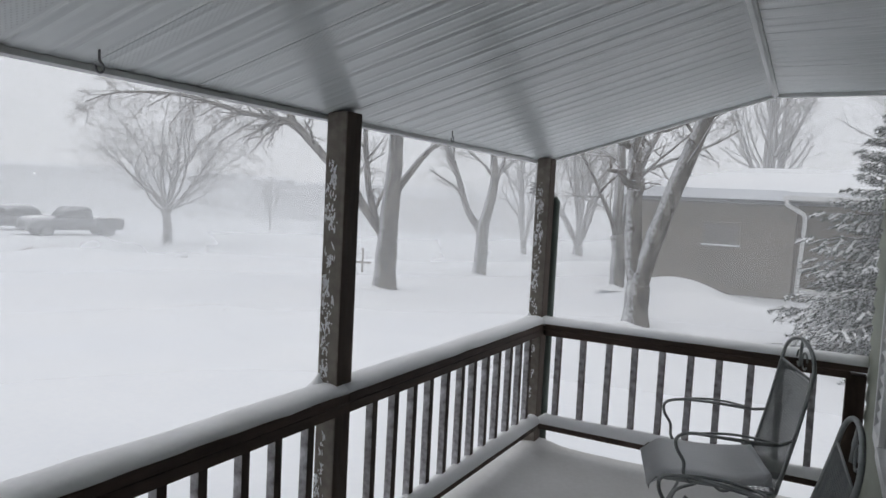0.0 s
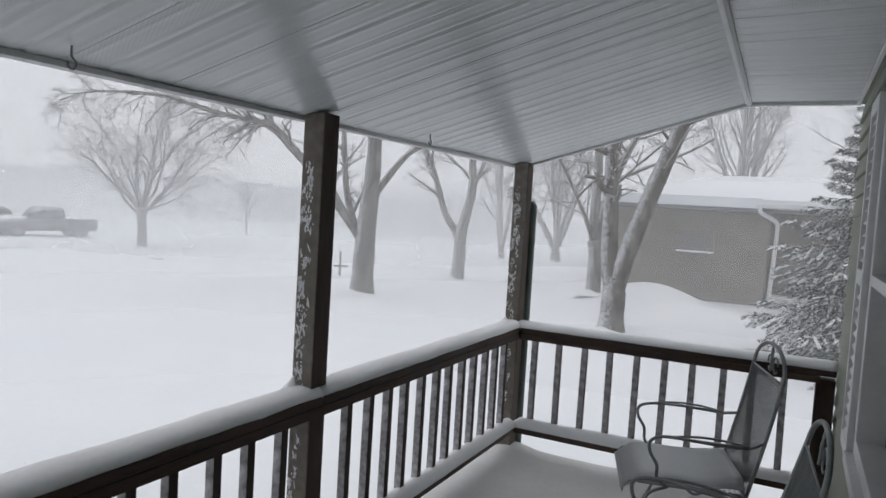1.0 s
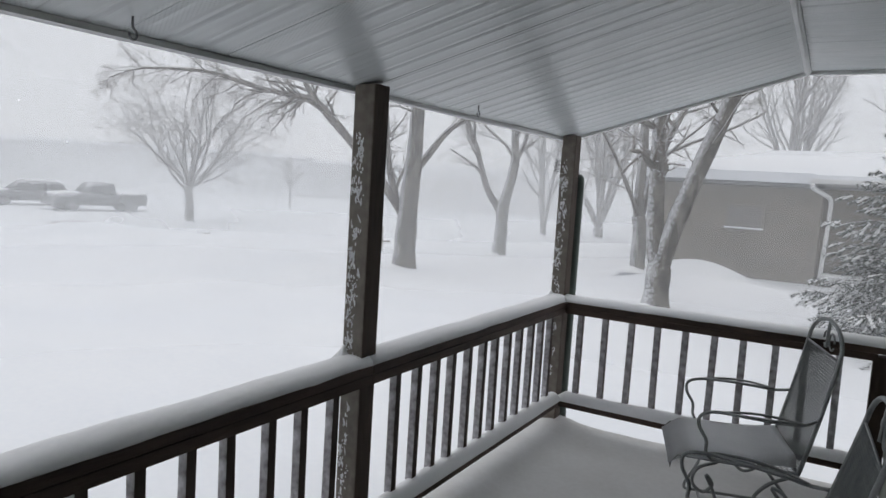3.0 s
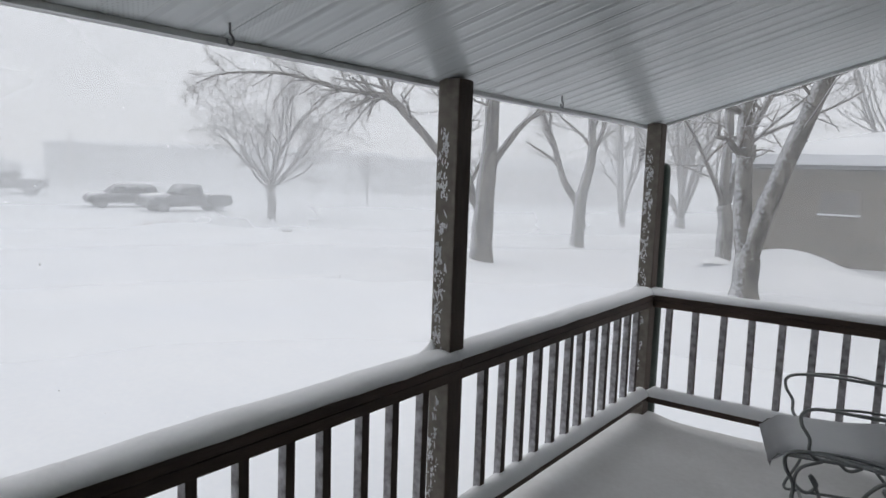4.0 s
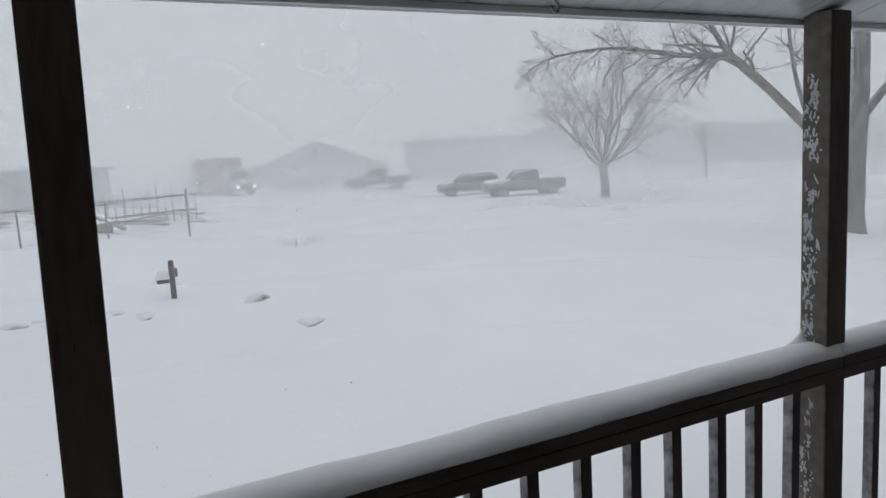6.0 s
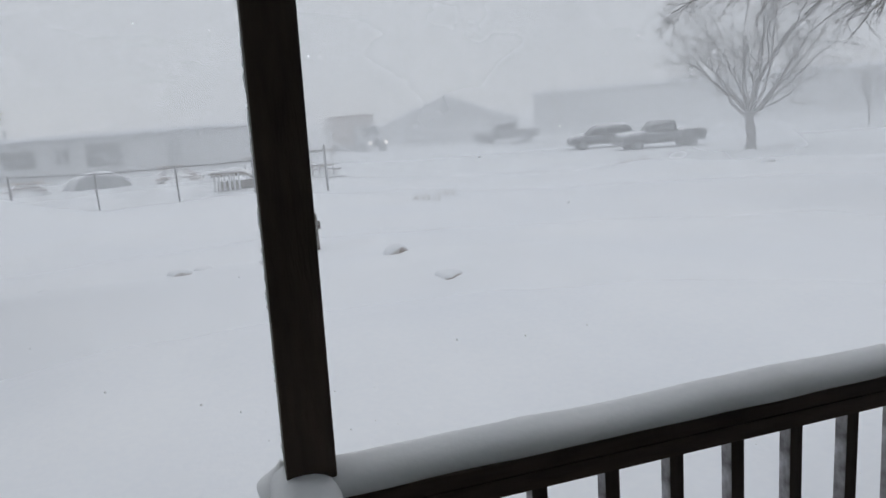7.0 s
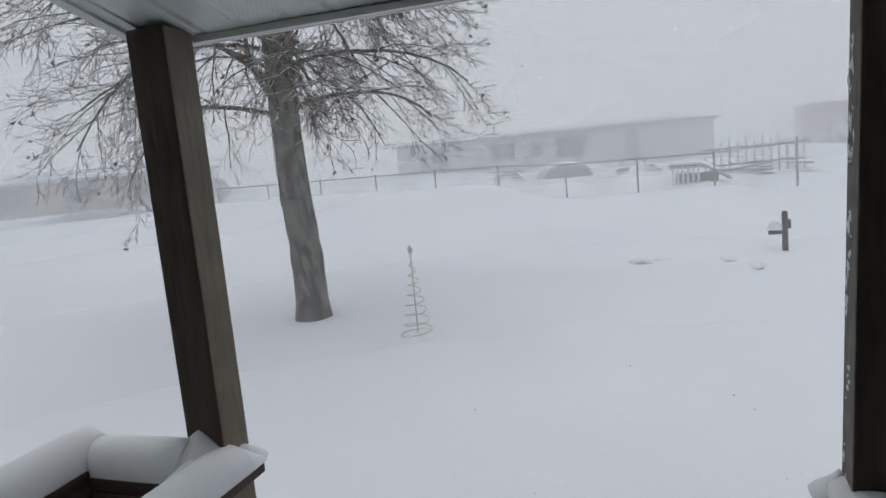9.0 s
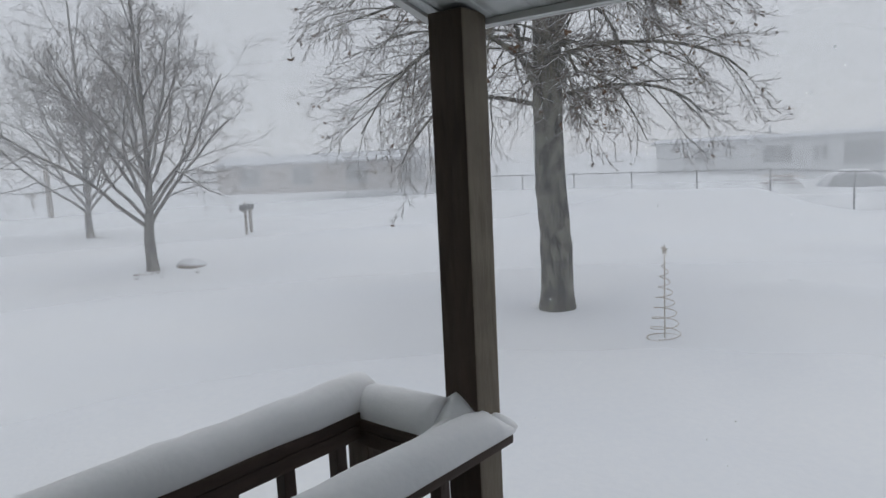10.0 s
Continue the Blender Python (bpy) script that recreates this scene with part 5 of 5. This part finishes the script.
part("tarpaulin", mound(bmesh.new(), 0, 0, -0.5, 1.7, 0.8, 0.82, 4, 8, 28, 3.0), drifted(material("grey_tarpaulin", (0.16, 0.17, 0.18), (0.25, 0.26, 0.27), 2, 0.6), (-0.2, -0.3, 1), 0.9, 1.3, 3), boat, "", True)
for x, y, w, d, hgt, mat in ((-33.5, -11.2, 1.9, 1.0, 0.75, M_WALL_TAN), (-41.0, -5.6, 2.0, 1.0, 0.5, M_WALL_TAN), (-31.0, 1.0, 3.0, 1.4, 0.5, M_WOOD_GREY), (-33.5, -4.8, 2.2, 1.0, 0.45, M_WALL_TAN), (-29.0, -0.6, 2.6, 1.0, 0.4, M_WOOD_GREY)):
    t = thing("timber_pile", "low pile of weathered boards under snow", "timber pile", face_to(x, y, rng.uniform(70, 100), ground_z(x, y) - 0.05))
    for k in range(9):
        z = rng.uniform(0, hgt)
        b = part("board", boxed(-w / 2 * rng.uniform(0.6, 1), w / 2 * rng.uniform(0.6, 1), -0.07, 0.07, z, z + 0.04, 0.004), mat, t)
        b.location.y = rng.uniform(-d / 2, d / 2)
        b.rotation_euler = (rng.uniform(-0.1, 0.1), rng.uniform(-0.12, 0.12), rng.uniform(-0.3, 0.3))
    part("snow_cover", mound(bmesh.new(), 0, 0, 0, w * 0.5, d * 0.6, hgt * 0.9, x, 7, 22, 1.8), M_SNOW_FINE, t, "", True)

# slanting timber frames behind the fence end
for k in range(4):
    t = thing("trellis_frame", "weathered wooden trellis frame standing behind the fence", "trellis", face_to(-30 + 0.5 * k, 1.4 - 0.95 * k, 85 + 4 * k, -0.55), "trellis frames")
    for j in range(4):
        part("upright", boxed(-0.45 + 0.3 * j, -0.39 + 0.3 * j, -0.02, 0.02, 0, 1.5 - 0.15 * abs(j - k), 0.004), M_WALL_PALE, t)
    for z in (0.4, 1.05):
        part("crossbar", boxed(-0.5, 0.57, 0.022, 0.05, z, z + 0.07, 0.004), M_WOOD_GREY, t)


# ---- small things in the yard ----
def make_mailbox(x, y, heading, label, arm=True):
    g = ground_z(x, y)
    t = thing("mailbox", label, "mailbox", face_to(x, y, heading, g - 0.1))
    part("post", boxed(-0.05, 0.05, -0.05, 0.05, 0, 0.78, 0.008), M_STAIN, t)
    part("post_cap", boxed(-0.045, 0.045, -0.045, 0.045, 0.782, 0.81, 0.012), M_STAIN, t)
    part("arm", boxed(-0.27, -0.055, -0.045, 0.045, 0.4, 0.48, 0.006), M_STAIN, t)
    bm = snow_bar(0.26, 0.13, 0.17, 4)
    ob = part("arm_snow", bm, M_SNOW_FINE, t, "wedge of snow on the arm", True)
    ob.location = (-0.3, 0, 0.48)
    part("brace", boxed(0.052, 0.1, -0.03, 0.03, 0.5, 0.66, 0.006), M_STAIN, t)


make_mailbox(-12.15, -0.97, 85, "brown wooden mailbox post capped with snow")

tw = thing("roadside_mailbox", "pair of dark mailboxes on posts at the road edge", "mailbox", face_to(-12.3, -22.5, 35, ground_z(-12.3, -22.5) - 0.1))
for x, hgt, w in ((-0.22, 0.85, 0.05), (0.22, 1.16, 0.025)):
    part("post", boxed(x - w, x + w, -0.045, 0.045, 0, hgt, 0.006), M_WOOD_GREY, tw)
part("crossbar", boxed(-0.42, 0.5, -0.05, 0.05, 0.855, 0.9, 0.006), M_WOOD_GREY, tw)
for x in (-0.2, 0.36):
    part("box", prism([(x - 0.2, 0.905), (x + 0.14, 0.905), (x + 0.14, 1.02), (x + 0.08, 1.07), (x - 0.14, 1.07), (x - 0.2, 1.02)], -0.1, 0.1, 0.008), M_DARK, tw)
sg = thing("road_sign", "small dark sign board on a post far down the road", "sign", face_to(-16.8, -52.6, 30, -0.7))
part("post", boxed(-0.06, 0.06, -0.06, 0.06, 0, 1.3), M_WOOD_GREY, sg)
part("board", boxed(-0.5, 0.5, -0.1, -0.062, 1.0, 1.35, 0.01), M_WOOD_GREY, sg)
up = thing("utility_pole", "grey wooden utility pole by the road", "pole", pose(-13.3, -40.9, -0.8))
tubes("pole", [([(0, 0, 0), (0, 0, 3.4)], [0.14, 0.12])], 10, M_WOOD_GREY, up)
up = thing("utility_pole", "dark utility pole standing before the long grey building", "pole", pose(-63.3, 28.9, -1.6))
tubes("pole", [([(0, 0, 0), (0, 0, 5.6)], [0.26, 0.22])], 10, M_WOOD_GREY, up)
cr = thing("marker_cross", "small wooden cross-shaped marker beside the thick tree", "marker", face_to(-13.2, 18.9, 35, ground_z(-13.2, 18.9) - 0.1))
part("upright", boxed(-0.04, 0.04, -0.03, 0.03, 0, 1.0, 0.006), M_WOOD_GREY, cr)
part("crossbar", boxed(-0.22, 0.3, -0.05, -0.031, 0.42, 0.5, 0.006), M_WOOD_GREY, cr)

# spiral wire tree with a star
sp = thing("spiral_wire_tree", "white wire spiral garden tree topped by a star", "garden ornament", pose(-6.9, -6.03, ground_z(-6.9, -6.03) - 0.02))
tubes("stake", [([(0, 0, -0.1), (0, 0, 1.08)], 0.009)], 6, M_WIRE_WHITE, sp)
tubes("spiral", [([((0.2 - 0.175 * i / 150) * math.cos(i * 0.3), (0.2 - 0.175 * i / 150) * math.sin(i * 0.3), 0.03 + 0.95 * i / 150) for i in range(151)], 0.006)], 5, M_WIRE_WHITE, sp)
bm = bmesh.new()
ring = [bm.verts.new(((0.085 if k % 2 == 0 else 0.036) * math.sin(k * math.pi / 5), 0, 1.14 + (0.085 if k % 2 == 0 else 0.036) * math.cos(k * math.pi / 5))) for k in range(10)]
tips = [bm.verts.new((0, s * 0.02, 1.14)) for s in (-1, 1)]
for k in range(10):
    bm.faces.new((tips[0], ring[k], ring[(k + 1) % 10]))
    bm.faces.new((tips[1], ring[(k + 1) % 10], ring[k]))
star = part("star", bm, M_WIRE_WHITE, sp)
star.rotation_euler = (0, 0, radians(60))
tubes("base_ring", [([(0.22 * math.cos(a), 0.22 * math.sin(a), 0.015) for a in (2 * math.pi * k / 24 for k in range(25))], 0.007)], 5, M_WIRE_WHITE, sp)


def stone(x, y, size, label, flat=0.75, seed=0, name="stone"):
    bm = bmesh.new()
    bmesh.ops.create_icosphere(bm, subdivisions=3, radius=size)
    for v in bm.verts:
        v.co *= 1 + ripple(v.co.x / size, v.co.y / size, seed, 1.3, 0.28)
        v.co.z *= flat
    t = thing(name, label, "stone", pose(x, y, ground_z(x, y) - size * (0.3 if size < 0.3 else 0.02)), "yard stones")
    part("rock", bm, M_STONE_SNOW, t, "", True)


M_STONE_SNOW = drifted(material("snowy_stone", (0.2, 0.16, 0.13), (0.33, 0.28, 0.24), 5, 0.9, 0, 0.7), (-0.3, -0.2, 1), 0.45, 0.85, 4, (0.82, 0.84, 0.88))
# the second one is added in place of the shading of a small snow hollow
for k, (x, y, s, f) in enumerate(((-10.5, 0.21, 0.22, 1.0), (-8.16, 0.45, 0.2, 0.6), (-10.38, -3.38, 0.2, 0.75), (-10.6, -3.0, 0.16, 0.6), (-10.6, -2.0, 0.17, 0.6), (-10.4, -1.6, 0.18, 0.6), (-10.7, -5.4, 0.14, 0.6), (-21.5, 17.8, 0.3, 0.6), (-7.3, -17.75, 0.36, 0.6), (-5.7, -17.2, 0.07, 0.9), (-6.1, -16.9, 0.06, 0.9), (-6.9, -16.8, 0.06, 0.9), (-5.9, -17.6, 0.09, 1.2))):
    stone(x, y, s, "brownish stone poking out of the snow", f, k + 2.0)


def weeds(x, y, count, size, seed, label):
    rng = random.Random(seed)
    lines = []
    for _ in range(count):
        p = Vector((rng.gauss(0, size * 0.5), rng.gauss(0, size * 0.5), -0.08))
        d = Vector((rng.gauss(0, 0.4), rng.gauss(0, 0.4), 1)).normalized()
        n = rng.uniform(0.3, 0.9) * size
        lines.append(([p, p + d * n * 0.6, p + d * n + Vector((rng.gauss(0, 0.06), rng.gauss(0, 0.06), -0.02))], [0.006, 0.004, 0.003]))
    t = thing("weed_clump", label, "dry weeds", pose(x, y, ground_z(x, y)), "weed clumps")
    tubes("stalks", lines, 3, M_WEED, t, kind="stuff")


for k, (x, y, n, s) in enumerate(((-19.4, 3.1, 26, 0.5), (-20.6, 4.2, 24, 0.4), (-17.1, 1.5, 10, 0.16), (-26.5, 15.4, 60, 0.6), (-26, 14.2, 50, 0.4), (-6.2, -17.5, 26, 0.3), (-15.5, -4.2, 16, 0.2), (-15.0, -6.0, 16, 0.2), (-8.9, -26.6, 40, 0.45))):
    weeds(x, y, n, s, k + 60, "dry brown weed stalks poking through the snow")


# flakes hanging in the air
rng = random.Random(5)
fv, ff = [], []
for _ in range(3400):
    d, a = rng.uniform(1.4, 16) ** 1.0, radians(rng.uniform(-2, 165))
    c = Vector((1.5 - d * math.sin(a), -2.4 + d * math.cos(a), rng.uniform(-0.7, 4.5)))
    if c.x > -0.3:
        continue
    s = rng.uniform(0.002, 0.0045)
    i = len(fv)
    fv.extend((c + Vector((s, 0, 0)), c + Vector((-s, 0, 0)), c + Vector((0, s, 0)), c + Vector((0, -s, 0)), c + Vector((0, 0, s)), c + Vector((0, 0, -s))))
    ff.extend((i + p, i + q, i + r) for p, q, r in ((0, 2, 4), (2, 1, 4), (1, 3, 4), (3, 0, 4), (2, 0, 5), (1, 2, 5), (3, 1, 5), (0, 3, 5)))
me = bpy.data.meshes.new("snowflakes")
me.from_pydata(fv, [], ff)
M_FLAKE = bpy.data.materials.new("snowflake")
M_FLAKE.use_nodes = True
fn, fl = M_FLAKE.node_tree.nodes, M_FLAKE.node_tree.links
fn.clear()
f_out, f_mix, f_a, f_b = fn.new("ShaderNodeOutputMaterial"), fn.new("ShaderNodeMixShader"), fn.new("ShaderNodeBsdfDiffuse"), fn.new("ShaderNodeBsdfTranslucent")
f_a.inputs[0].default_value = f_b.inputs[0].default_value = (0.95, 0.96, 0.97, 1)
fl.new(f_a.outputs[0], f_mix.inputs[1]), fl.new(f_b.outputs[0], f_mix.inputs[2]), fl.new(f_mix.outputs[0], f_out.inputs[0])
tagged(part_mesh("snowflakes", me, M_FLAKE, None), "scattered white snowflakes drifting through the air", "snowflakes", kind="stuff")
